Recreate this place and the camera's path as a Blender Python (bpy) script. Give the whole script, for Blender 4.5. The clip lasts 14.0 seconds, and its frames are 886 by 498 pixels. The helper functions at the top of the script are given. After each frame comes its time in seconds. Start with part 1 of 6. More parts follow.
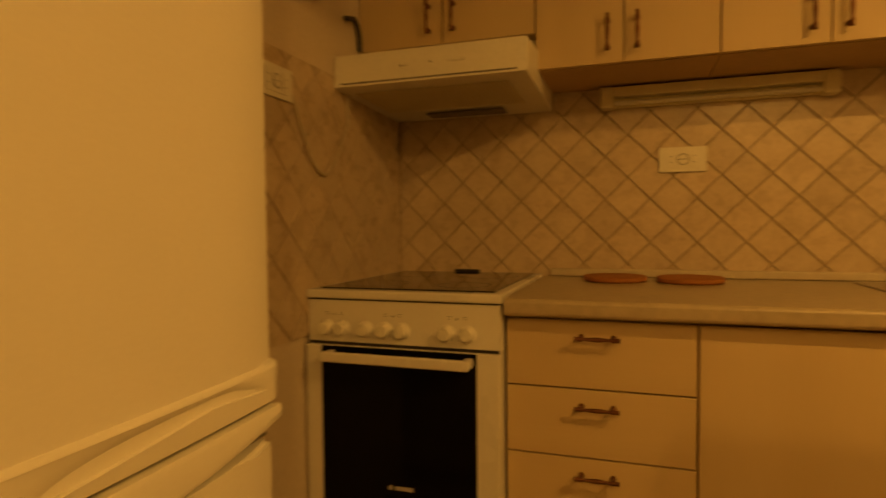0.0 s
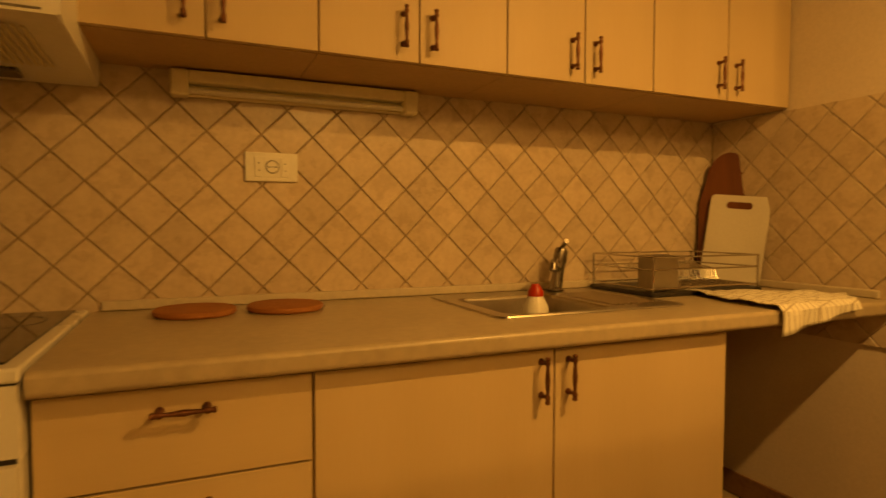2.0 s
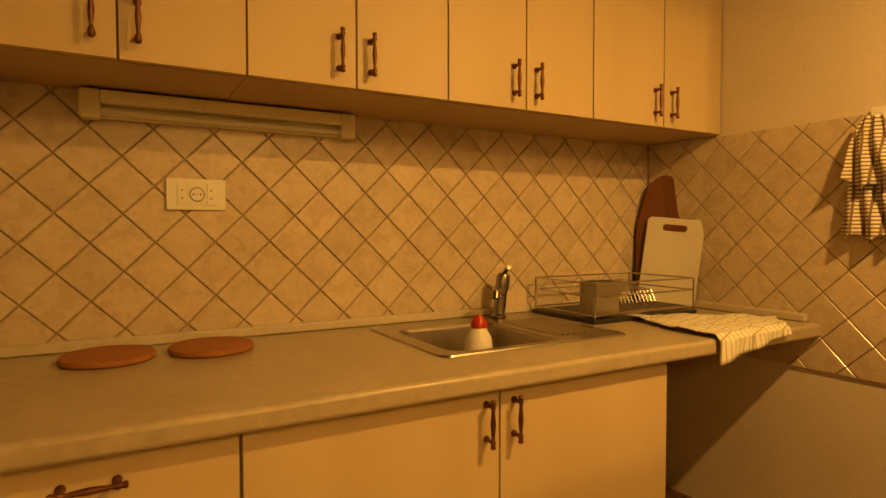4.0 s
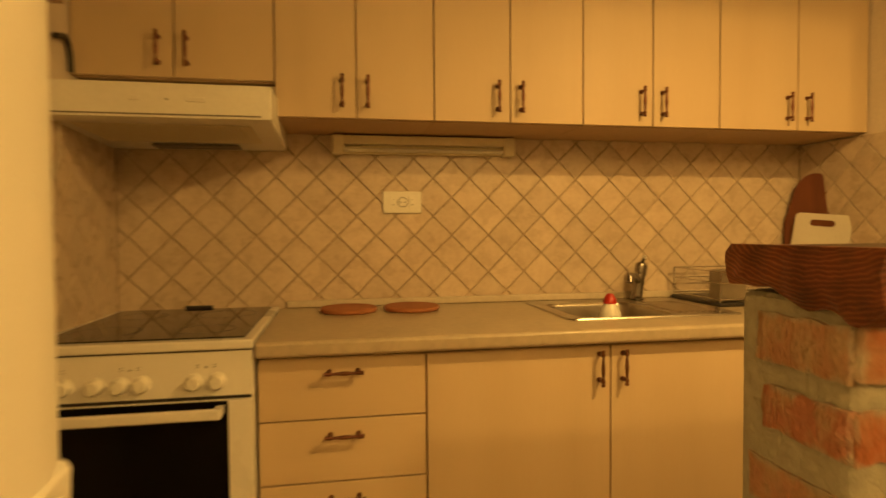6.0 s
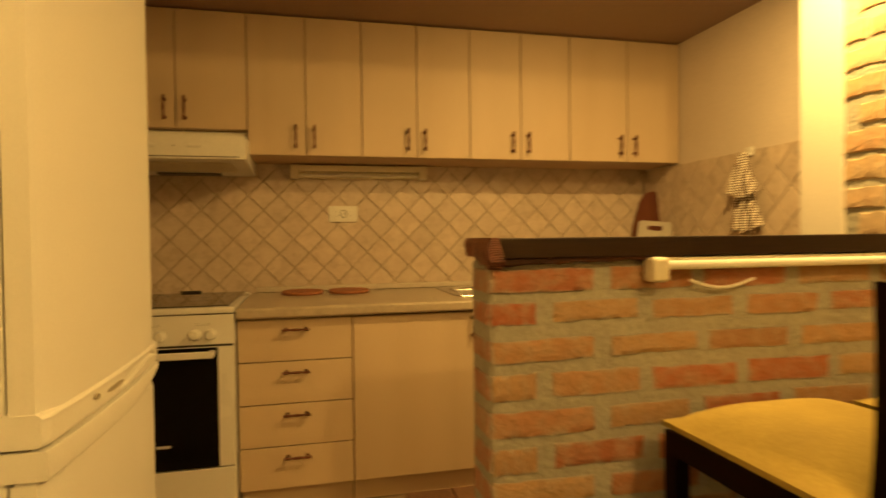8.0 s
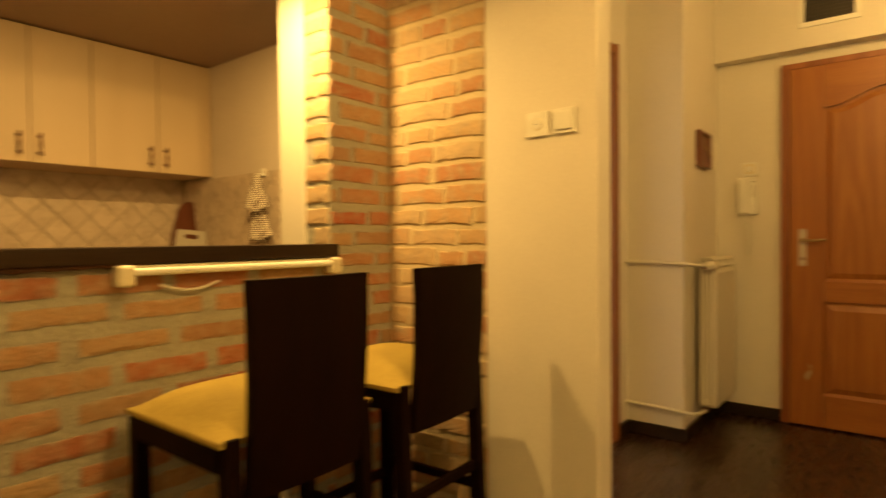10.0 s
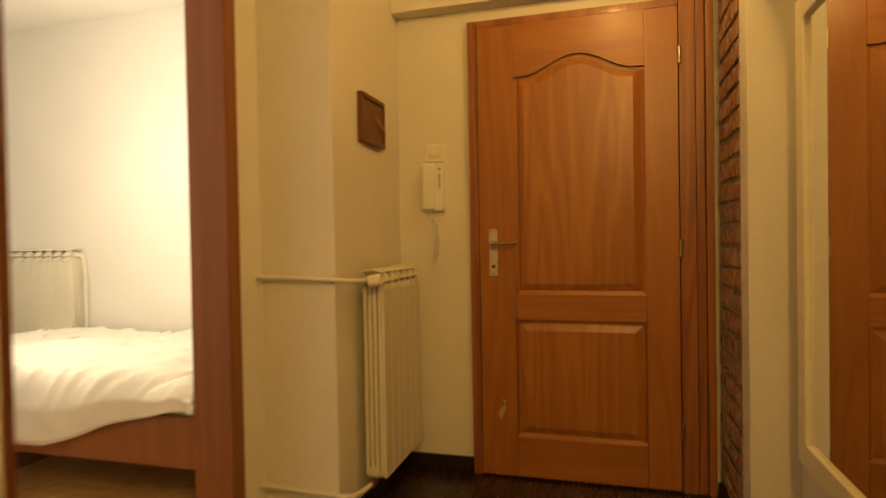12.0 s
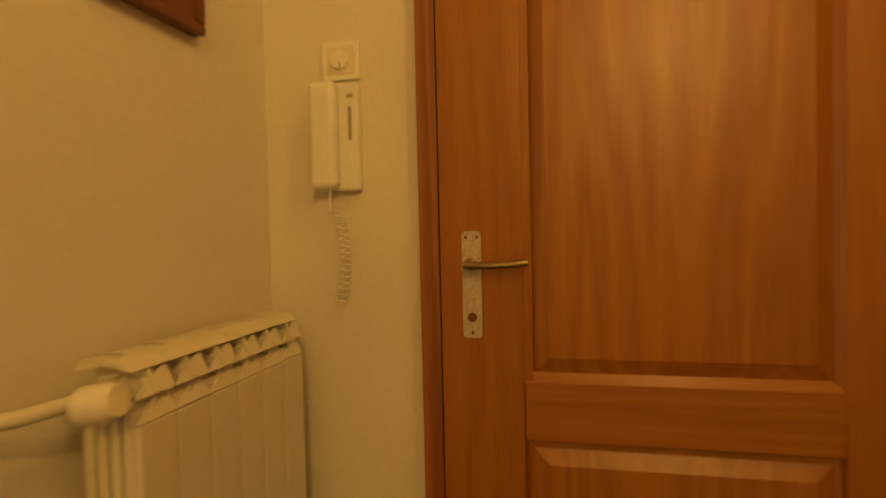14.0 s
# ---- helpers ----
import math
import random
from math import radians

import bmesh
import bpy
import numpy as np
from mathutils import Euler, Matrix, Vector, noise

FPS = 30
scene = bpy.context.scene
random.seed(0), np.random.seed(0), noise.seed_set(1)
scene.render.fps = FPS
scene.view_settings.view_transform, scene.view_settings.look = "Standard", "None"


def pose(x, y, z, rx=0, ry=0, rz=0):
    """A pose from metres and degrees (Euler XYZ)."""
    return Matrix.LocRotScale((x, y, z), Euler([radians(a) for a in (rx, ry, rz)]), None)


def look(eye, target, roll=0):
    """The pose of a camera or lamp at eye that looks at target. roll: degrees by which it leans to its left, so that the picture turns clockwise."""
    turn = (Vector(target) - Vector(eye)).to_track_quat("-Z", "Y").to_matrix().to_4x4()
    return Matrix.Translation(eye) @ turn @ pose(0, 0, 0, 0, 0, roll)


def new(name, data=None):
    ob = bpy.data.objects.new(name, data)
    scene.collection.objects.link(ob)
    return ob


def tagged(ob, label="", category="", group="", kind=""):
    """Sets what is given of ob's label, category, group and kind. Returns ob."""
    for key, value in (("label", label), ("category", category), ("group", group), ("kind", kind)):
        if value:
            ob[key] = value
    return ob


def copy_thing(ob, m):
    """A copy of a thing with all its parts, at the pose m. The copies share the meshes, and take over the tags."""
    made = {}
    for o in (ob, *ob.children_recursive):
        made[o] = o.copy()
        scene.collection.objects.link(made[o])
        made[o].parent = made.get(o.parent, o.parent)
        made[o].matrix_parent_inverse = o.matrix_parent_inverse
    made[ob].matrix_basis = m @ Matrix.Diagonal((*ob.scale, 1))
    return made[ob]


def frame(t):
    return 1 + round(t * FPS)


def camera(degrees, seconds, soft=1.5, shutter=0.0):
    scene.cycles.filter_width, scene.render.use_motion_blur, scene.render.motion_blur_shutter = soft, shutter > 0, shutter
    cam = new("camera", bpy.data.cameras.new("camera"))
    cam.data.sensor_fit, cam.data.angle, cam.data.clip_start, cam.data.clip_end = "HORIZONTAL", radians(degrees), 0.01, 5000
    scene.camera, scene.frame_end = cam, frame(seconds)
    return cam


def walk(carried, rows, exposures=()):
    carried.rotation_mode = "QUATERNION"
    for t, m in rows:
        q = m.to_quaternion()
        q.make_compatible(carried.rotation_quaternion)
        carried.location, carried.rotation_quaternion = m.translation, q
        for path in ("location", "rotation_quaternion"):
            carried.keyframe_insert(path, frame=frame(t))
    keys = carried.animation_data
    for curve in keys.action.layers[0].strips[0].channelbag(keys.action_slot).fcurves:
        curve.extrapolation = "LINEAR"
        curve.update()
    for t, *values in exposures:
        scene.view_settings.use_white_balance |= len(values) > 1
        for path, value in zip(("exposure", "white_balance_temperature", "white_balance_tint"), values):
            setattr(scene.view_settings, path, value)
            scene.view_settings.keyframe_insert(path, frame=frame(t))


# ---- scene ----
cam = camera(74.8, 14.0, shutter=0.6)
PATH = [
    (0, (0.333, 0.291, 0.989), (-0.299, 2.187, 0.913), -0.5),
    (0.5, (0.244, 0.386, 0.987), (0.015, 2.371, 0.905), -0.3),
    (1, (0.22, 0.472, 0.978), (0.315, 2.469, 0.902), -0.1),
    (1.5, (0.239, 0.559, 1.015), (0.77, 2.485, 0.931), 0.2),
    (2, (0.262, 0.624, 1.037), (1.06, 2.456, 0.956), 0.1),
    (2.5, (0.293, 0.686, 1.066), (1.249, 2.441, 0.993), 0.1),
    (2.7, (0.314, 0.717, 1.09), (1.315, 2.447, 1.024), 0.0),
    (4.8, (0.251, 0.576, 1.109), (1.181, 2.345, 1.042), -0.3),
    (5, (0.241, 0.496, 1.091), (1.03, 2.332, 1.034), -0.3),
    (5.5, (0.23, 0.325, 1.095), (0.838, 2.229, 1.028), -0.2),
    (6, (0.237, 0.157, 1.09), (0.592, 2.124, 1.03), -0.4),
    (6.5, (0.288, -0.071, 1.07), (0.412, 1.924, 1.013), -0.6),
    (7, (0.32, -0.26, 1.068), (0.402, 1.737, 1.013), -0.6),
    (7.2, (0.319, -0.335, 1.068), (0.422, 1.661, 1.015), -0.7),
    (9.3, (0.26, -1.014, 1.091), (1.531, 0.53, 1.057), -0.5),
    (9.5, (0.288, -1.036, 1.09), (1.649, 0.429, 1.05), -0.6),
    (10, (0.418, -1.05, 1.086), (1.986, 0.191, 1.052), -0.5),
    (10.5, (0.626, -1.089, 1.087), (2.408, -0.182, 1.049), -0.5),
    (11, (0.964, -1.142, 1.084), (2.843, -0.459, 1.054), -0.9),
    (11.5, (1.288, -1.148, 1.078), (3.188, -0.525, 1.046), -1.0),
    (12, (1.682, -1.097, 1.081), (3.607, -0.557, 1.05), -1.0),
    (12.5, (2.083, -1.036, 1.03), (4.026, -0.564, 1.046), -1.0),
    (13, (2.445, -0.989, 1.082), (4.391, -0.528, 1.064), -1.3),
    (13.5, (2.814, -0.89, 1.121), (4.762, -0.438, 1.071), -1.3),
    (14, (3.146, -0.81, 1.128), (5.094, -0.361, 1.065), -1.3),
]
EXPOSURES = [(0.0, -0.52, 10400, 25), (1.0, -0.34, 11400, 33), (2.0, -0.08, 10200, 26), (2.7, 0.04, 9600, 23), (5.0, 0.30, 8500, 19), (6.2, 0.40, 7000, 13), (7.2, 0.38, 6500, 10),
             (9.3, 0.10, 6700, 11), (11.0, 0.22, 6600, 10), (12.0, 0.08, 6900, 11), (13.0, -0.05, 8100, 16), (14.0, 0.05, 7800, 14)]
walk(cam, [(t, look(eye, target, roll)) for t, eye, target, roll in PATH], EXPOSURES)

# ---- light ----
WARM = (1.0, 0.60, 0.165)


def lamp(name, place, watts, radius, colour):
    data = bpy.data.lights.new(name, "POINT")
    data.energy, data.shadow_soft_size, data.color = watts, radius, colour
    ob = new(name, data)
    ob.location = place
    return ob


lamp("room_lamp", (1.30, -1.42, 2.36), 58, 0.06, WARM)
# unseen fill light, added to brighten the bar's left end
lamp("bar_end_fill", (-0.45, -1.6, 2.2), 13, 0.10, WARM)
# a downlight in the kitchen ceiling over the bar
down = bpy.data.lights.new("kitchen_downlight", "AREA")
down.shape, down.size, down.energy, down.color = "DISK", 0.055, 22, WARM
new("kitchen_downlight", down).matrix_basis = look((1.57, 0.66, 2.05), (1.58, 0.80, 1.05))
lamp("hall_lamp", (3.60, -1.17, 2.26), 9.5, 0.035, WARM)
lamp("bedroom_lamp", (3.65, 1.3, 1.6), 45, 0.2, (1.0, 0.85, 0.61))

world = bpy.data.worlds.new("world")
world.use_nodes = True
world.node_tree.nodes["Background"].inputs[0].default_value = (0.02, 0.015, 0.01, 1)
world.node_tree.nodes["Background"].inputs[1].default_value = 0.2
scene.world = world


# ---- materials ----
def material(name, colour, rough=0.6, metal=0.0, second=None, scale=6.0, fine=60.0, amount=0.12, bump=0.05,
             stretch=(1, 1, 1), spread=0.0, coat=0.0, shine=0.5):
    """A surface with variation at two scales; spread varies it from object to object."""
    m = bpy.data.materials.new(name)
    m.use_nodes = True
    t, n = m.node_tree, m.node_tree.nodes
    b = n["Principled BSDF"]
    b.inputs["Roughness"].default_value = rough
    b.inputs["Metallic"].default_value = metal
    b.inputs["Specular IOR Level"].default_value = shine
    b.inputs["Coat Weight"].default_value = coat
    b.inputs["Coat Roughness"].default_value = 0.15
    co = n.new("ShaderNodeTexCoord")
    mp = n.new("ShaderNodeMapping")
    mp.inputs["Scale"].default_value = stretch
    t.links.new(co.outputs["Object"], mp.inputs["Vector"])
    info = n.new("ShaderNodeObjectInfo")
    add = n.new("ShaderNodeVectorMath")
    add.operation = "MULTIPLY_ADD"
    add.inputs[1].default_value = (1, 1, 1)
    t.links.new(mp.outputs[0], add.inputs[0])
    sc = n.new("ShaderNodeMath")
    sc.operation = "MULTIPLY"
    sc.inputs[1].default_value = 37.0
    t.links.new(info.outputs["Random"], sc.inputs[0])
    t.links.new(sc.outputs[0], add.inputs[2])
    big, small = n.new("ShaderNodeTexNoise"), n.new("ShaderNodeTexNoise")
    for x, s, d in ((big, scale, 3), (small, fine, 5)):
        x.inputs["Scale"].default_value, x.inputs["Detail"].default_value = s, d
        t.links.new(add.outputs[0], x.inputs["Vector"])
    mix = n.new("ShaderNodeMath")
    mix.operation = "ADD"
    t.links.new(big.outputs["Fac"], mix.inputs[0])
    t.links.new(small.outputs["Fac"], mix.inputs[1])
    mid = n.new("ShaderNodeMapRange")
    mid.inputs[1].default_value, mid.inputs[2].default_value = 0.72, 1.28
    t.links.new(mix.outputs[0], mid.inputs[0])
    ramp = n.new("ShaderNodeMix")
    ramp.data_type = "RGBA"
    second = second or tuple(c * (1 - 2 * amount) for c in colour)
    ramp.inputs[6].default_value, ramp.inputs[7].default_value = (*second, 1), (*colour, 1)
    t.links.new(mid.outputs[0], ramp.inputs[0])
    out = ramp.outputs[2]
    if spread:
        hsv = n.new("ShaderNodeHueSaturation")
        r = n.new("ShaderNodeMapRange")
        r.inputs[3].default_value, r.inputs[4].default_value = 1 - spread, 1 + spread
        t.links.new(info.outputs["Random"], r.inputs[0])
        t.links.new(r.outputs[0], hsv.inputs["Value"])
        t.links.new(out, hsv.inputs["Color"])
        out = hsv.outputs[0]
    t.links.new(out, b.inputs["Base Color"])
    rr = n.new("ShaderNodeMapRange")
    rr.inputs[3].default_value, rr.inputs[4].default_value = rough * 0.85, min(1, rough * 1.15)
    t.links.new(big.outputs["Fac"], rr.inputs[0])
    t.links.new(rr.outputs[0], b.inputs["Roughness"])
    if bump:
        bp = n.new("ShaderNodeBump")
        bp.inputs["Strength"].default_value = bump
        bp.inputs["Distance"].default_value = 0.01
        t.links.new(small.outputs["Fac"], bp.inputs["Height"])
        t.links.new(bp.outputs[0], b.inputs["Normal"])
    return m


def wood(name, light, dark, rough=0.4, rings=5.0, axis=2, coat=0.0, contrast=1.0, shine=0.5, fibre=0.75):
    """Grain that runs along one axis: stretched noise bends fine bands."""
    m = bpy.data.materials.new(name)
    m.use_nodes = True
    t, n = m.node_tree, m.node_tree.nodes
    b = n["Principled BSDF"]
    b.inputs["Specular IOR Level"].default_value = shine
    b.inputs["Coat Weight"].default_value = coat
    b.inputs["Coat Roughness"].default_value = 0.12
    co, mp, info = n.new("ShaderNodeTexCoord"), n.new("ShaderNodeMapping"), n.new("ShaderNodeObjectInfo")
    s = [1.0, 1.0, 1.0]
    s[axis] = 0.06
    mp.inputs["Scale"].default_value = s
    t.links.new(co.outputs["Object"], mp.inputs["Vector"])
    sc = n.new("ShaderNodeMath")
    sc.operation = "MULTIPLY"
    sc.inputs[1].default_value = 53.0
    t.links.new(info.outputs["Random"], sc.inputs[0])
    add = n.new("ShaderNodeVectorMath")
    t.links.new(mp.outputs[0], add.inputs[0])
    t.links.new(sc.outputs[0], add.inputs[1])
    a, c = n.new("ShaderNodeTexNoise"), n.new("ShaderNodeTexNoise")
    a.inputs["Scale"].default_value, a.inputs["Detail"].default_value = rings, 2
    a.inputs["Distortion"].default_value = 0.6
    c.inputs["Scale"].default_value, c.inputs["Detail"].default_value = 160, 4
    t.links.new(add.outputs[0], a.inputs["Vector"])
    t.links.new(add.outputs[0], c.inputs["Vector"])
    k = n.new("ShaderNodeMath")
    k.operation = "MULTIPLY"
    k.inputs[1].default_value = 14.0
    t.links.new(a.outputs["Fac"], k.inputs[0])
    fr = n.new("ShaderNodeMath")
    fr.operation = "PINGPONG"
    fr.inputs[1].default_value = 1.0
    t.links.new(k.outputs[0], fr.inputs[0])
    mx = n.new("ShaderNodeMath")
    mx.operation = "MULTIPLY_ADD"
    mx.inputs[1].default_value = 0.45 * contrast
    t.links.new(fr.outputs[0], mx.inputs[0])
    half = n.new("ShaderNodeMath")
    half.operation = "MULTIPLY"
    half.inputs[1].default_value = fibre
    t.links.new(c.outputs["Fac"], half.inputs[0])
    t.links.new(half.outputs[0], mx.inputs[2])
    ramp = n.new("ShaderNodeMix")
    ramp.data_type = "RGBA"
    ramp.inputs[6].default_value, ramp.inputs[7].default_value = (*light, 1), (*dark, 1)
    t.links.new(mx.outputs[0], ramp.inputs[0])
    t.links.new(ramp.outputs[2], b.inputs["Base Color"])
    rr = n.new("ShaderNodeMapRange")
    rr.inputs[3].default_value, rr.inputs[4].default_value = rough * 0.8, min(1, rough * 1.25)
    t.links.new(c.outputs["Fac"], rr.inputs[0])
    t.links.new(rr.outputs[0], b.inputs["Roughness"])
    bp = n.new("ShaderNodeBump")
    bp.inputs["Strength"].default_value, bp.inputs["Distance"].default_value = 0.08, 0.004
    t.links.new(mx.outputs[0], bp.inputs["Height"])
    t.links.new(bp.outputs[0], b.inputs["Normal"])
    return m


def brick_clay(name, tones, rough=0.9, joint=(0.44, 0.41, 0.34), smear=0.85, chalk=0.85, relief=0.4):
    """Old brick: each one takes its own tone, with lime smears and pits."""
    m = bpy.data.materials.new(name)
    m.use_nodes = True
    t, n = m.node_tree, m.node_tree.nodes
    b = n["Principled BSDF"]
    b.inputs["Roughness"].default_value = rough
    info, co = n.new("ShaderNodeObjectInfo"), n.new("ShaderNodeTexCoord")
    ramp = n.new("ShaderNodeValToRGB")
    ramp.color_ramp.elements[0].color = (*tones[0], 1)
    ramp.color_ramp.elements[1].color = (*tones[-1], 1)
    for i, c in enumerate(tones[1:-1], 1):
        ramp.color_ramp.elements.new(i / (len(tones) - 1)).color = (*c, 1)
    t.links.new(info.outputs["Random"], ramp.inputs[0])
    sc = n.new("ShaderNodeMath")
    sc.operation = "MULTIPLY"
    sc.inputs[1].default_value = 91.0
    t.links.new(info.outputs["Random"], sc.inputs[0])
    mp = n.new("ShaderNodeMapping")
    mp.inputs["Scale"].default_value = (0.23, 0.056, 0.012)
    t.links.new(co.outputs["Object"], mp.inputs["Vector"])
    add = n.new("ShaderNodeVectorMath")
    t.links.new(mp.outputs[0], add.inputs[0])
    t.links.new(sc.outputs[0], add.inputs[1])
    big, small = n.new("ShaderNodeTexNoise"), n.new("ShaderNodeTexNoise")
    for x, s in ((big, 26), (small, 95)):
        x.inputs["Scale"].default_value, x.inputs["Detail"].default_value = s, 6
        t.links.new(add.outputs[0], x.inputs["Vector"])
    lime = n.new("ShaderNodeMapRange")
    lime.inputs[1].default_value, lime.inputs[2].default_value = 0.42, 0.68
    lime.inputs[4].default_value = chalk
    t.links.new(big.outputs["Fac"], lime.inputs[0])
    mx = n.new("ShaderNodeMix")
    mx.data_type = "RGBA"
    mx.inputs[7].default_value = (0.47, 0.36, 0.24, 1)
    t.links.new(lime.outputs[0], mx.inputs[0])
    t.links.new(ramp.outputs[0], mx.inputs[6])
    dk = n.new("ShaderNodeMix")
    dk.data_type, dk.blend_type = "RGBA", "MULTIPLY"
    pit = n.new("ShaderNodeMapRange")
    pit.inputs[1].default_value, pit.inputs[2].default_value = 0.35, 0.55
    pit.inputs[3].default_value = 0.86
    t.links.new(small.outputs["Fac"], pit.inputs[0])
    dk.inputs[0].default_value = 1.0
    t.links.new(mx.outputs[2], dk.inputs[6])
    t.links.new(pit.outputs[0], dk.inputs[7])
    xyz = n.new("ShaderNodeSeparateXYZ")
    t.links.new(co.outputs["Object"], xyz.inputs[0])
    au, av, ru, top = (n.new("ShaderNodeMath") for _ in range(4))
    au.operation = av.operation = "ABSOLUTE"
    ru.operation, ru.inputs[1].default_value, ru.inputs[2].default_value = "MULTIPLY_ADD", 4.1, -1.55
    top.operation = "MAXIMUM"
    t.links.new(xyz.outputs[0], au.inputs[0])
    t.links.new(xyz.outputs[1], av.inputs[0])
    t.links.new(au.outputs[0], ru.inputs[0])
    t.links.new(ru.outputs[0], top.inputs[0])
    t.links.new(av.outputs[0], top.inputs[1])
    rag = n.new("ShaderNodeMath")
    rag.operation, rag.inputs[1].default_value = "MULTIPLY_ADD", 0.42
    t.links.new(big.outputs["Fac"], rag.inputs[0])
    t.links.new(top.outputs[0], rag.inputs[2])
    rim = n.new("ShaderNodeMapRange")
    rim.inputs[1].default_value, rim.inputs[2].default_value, rim.inputs[4].default_value = 0.58, 0.78, smear
    t.links.new(rag.outputs[0], rim.inputs[0])
    fin = n.new("ShaderNodeMix")
    fin.data_type = "RGBA"
    fin.inputs[7].default_value = (*joint, 1)
    t.links.new(rim.outputs[0], fin.inputs[0])
    t.links.new(dk.outputs[2], fin.inputs[6])
    t.links.new(fin.outputs[2], b.inputs["Base Color"])
    sm = n.new("ShaderNodeMath")
    t.links.new(big.outputs["Fac"], sm.inputs[0])
    t.links.new(small.outputs["Fac"], sm.inputs[1])
    bp = n.new("ShaderNodeBump")
    bp.inputs["Strength"].default_value, bp.inputs["Distance"].default_value = relief, 0.008
    t.links.new(sm.outputs[0], bp.inputs["Height"])
    t.links.new(bp.outputs[0], b.inputs["Normal"])
    return m


PLASTER = material("plaster", (0.75, 0.705, 0.625), 0.85, scale=2.5, fine=120, amount=0.04, bump=0.06)
PLASTER_BED = material("bedroom_plaster", (0.80, 0.78, 0.74), 0.85, scale=2.5, fine=120, amount=0.03, bump=0.05)
PLASTER_LOW = material("kitchen_plaster", (0.74, 0.65, 0.56), 0.8, scale=2.5, fine=110, amount=0.06, bump=0.06)
CEIL_KITCHEN = material("kitchen_ceiling", (0.30, 0.19, 0.14), 0.3, scale=1.5, fine=30, amount=0.05, bump=0.01)
BIRCH = wood("birch_laminate", (0.62, 0.485, 0.32), (0.54, 0.41, 0.26), 0.5, 1.3, 2, contrast=0.8, fibre=0.30)
BIRCH_H = wood("birch_laminate_flat", (0.62, 0.485, 0.32), (0.54, 0.41, 0.26), 0.5, 1.3, 0, contrast=0.8, fibre=0.30)
CARCASS = material("cabinet_edge", (0.52, 0.36, 0.22), 0.5, amount=0.08)
WORKTOP = material("worktop", (0.50, 0.42, 0.31), 0.32, second=(0.40, 0.33, 0.24), scale=9, fine=45, bump=0.02)
TRIM = material("worktop_trim", (0.60, 0.53, 0.43), 0.4, amount=0.08)
TILE = material("glazed_tile", (0.64, 0.535, 0.43), 0.28, second=(0.53, 0.425, 0.33), scale=16, fine=70, bump=0.03, spread=0.07, coat=0.2)
GROUT = material("tile_grout", (0.45, 0.33, 0.21), 0.9, amount=0.2, bump=0.2)
ENAMEL = material("white_enamel", (0.78, 0.76, 0.71), 0.28, scale=3, fine=90, amount=0.02, bump=0.004, coat=0.3)
FRIDGE_W = material("fridge_enamel", (0.86, 0.85, 0.80), 0.40, scale=3, fine=240, amount=0.02, bump=0.015)
PLASTIC_W = material("white_plastic", (0.84, 0.82, 0.75), 0.35, scale=8, fine=80, amount=0.04, bump=0.01)
PLASTIC_Y = material("yellowed_plastic", (0.80, 0.73, 0.55), 0.35, scale=8, fine=80, amount=0.05, bump=0.01)
PLASTIC_K = material("dark_plastic", (0.03, 0.025, 0.022), 0.4, amount=0.1)
OVEN_GLASS = material("black_oven_glass", (0.006, 0.005, 0.0045), 0.08, amount=0.1, bump=0.0, shine=0.10)
HOB = material("ceramic_hob", (0.012, 0.009, 0.008), 0.05, amount=0.2, bump=0.0)
STEEL = material("brushed_steel", (0.50, 0.46, 0.41), 0.30, 1.0, scale=20, fine=200, amount=0.08, bump=0.02, stretch=(1, 8, 1))
CHROME = material("chrome", (0.60, 0.57, 0.53), 0.22, 1.0, amount=0.05, bump=0.0)
TAP_M = material("dull_chrome", (0.34, 0.31, 0.28), 0.25, 1.0, amount=0.08, bump=0.0)
BRONZE = material("antique_bronze", (0.22, 0.085, 0.05), 0.4, 0.6, fine=120, amount=0.25, bump=0.03)
PLATE_M = material("worn_nickel", (0.62, 0.54, 0.42), 0.5, 0.35, fine=120, amount=0.2, bump=0.02)
BRASS = material("worn_brass", (0.52, 0.40, 0.22), 0.3, 1.0, fine=150, amount=0.2, bump=0.02)
MORTAR = material("mortar", (0.43, 0.41, 0.335), 0.95, second=(0.33, 0.31, 0.25), scale=7, fine=70, bump=0.6)
MORTAR_DARK = material("dark_mortar", (0.42, 0.34, 0.25), 0.95, second=(0.26, 0.19, 0.13), scale=10, fine=90, bump=0.6)
MORTAR_WALL = material("lime_mortar", (0.66, 0.56, 0.38), 0.95, second=(0.54, 0.44, 0.28), scale=10, fine=90, bump=0.6)
BRICK_BAR = brick_clay("old_brick", [(0.40, 0.10, 0.050), (0.46, 0.30, 0.16), (0.35, 0.19, 0.105), (0.48, 0.31, 0.16), (0.42, 0.22, 0.11), (0.38, 0.12, 0.065)], joint=(0.42, 0.39, 0.31), smear=0.8, chalk=0.5, relief=0.55)
BRICK_DUSTY = brick_clay("dusty_brick", [(0.46, 0.19, 0.13), (0.44, 0.25, 0.17), (0.48, 0.22, 0.15), (0.46, 0.28, 0.19)], joint=(0.40, 0.37, 0.30), smear=0.95, chalk=0.8, relief=0.8)
BRICK_WALL = brick_clay("ochre_brick", [(0.56, 0.39, 0.21), (0.53, 0.30, 0.15), (0.58, 0.43, 0.27), (0.54, 0.37, 0.20), (0.47, 0.23, 0.12)], joint=(0.55, 0.45, 0.29), smear=0.8)
BRICK_DARK = brick_clay("red_brick", [(0.26, 0.085, 0.045), (0.30, 0.12, 0.06), (0.22, 0.07, 0.04)], joint=(0.26, 0.16, 0.10), smear=0.5)
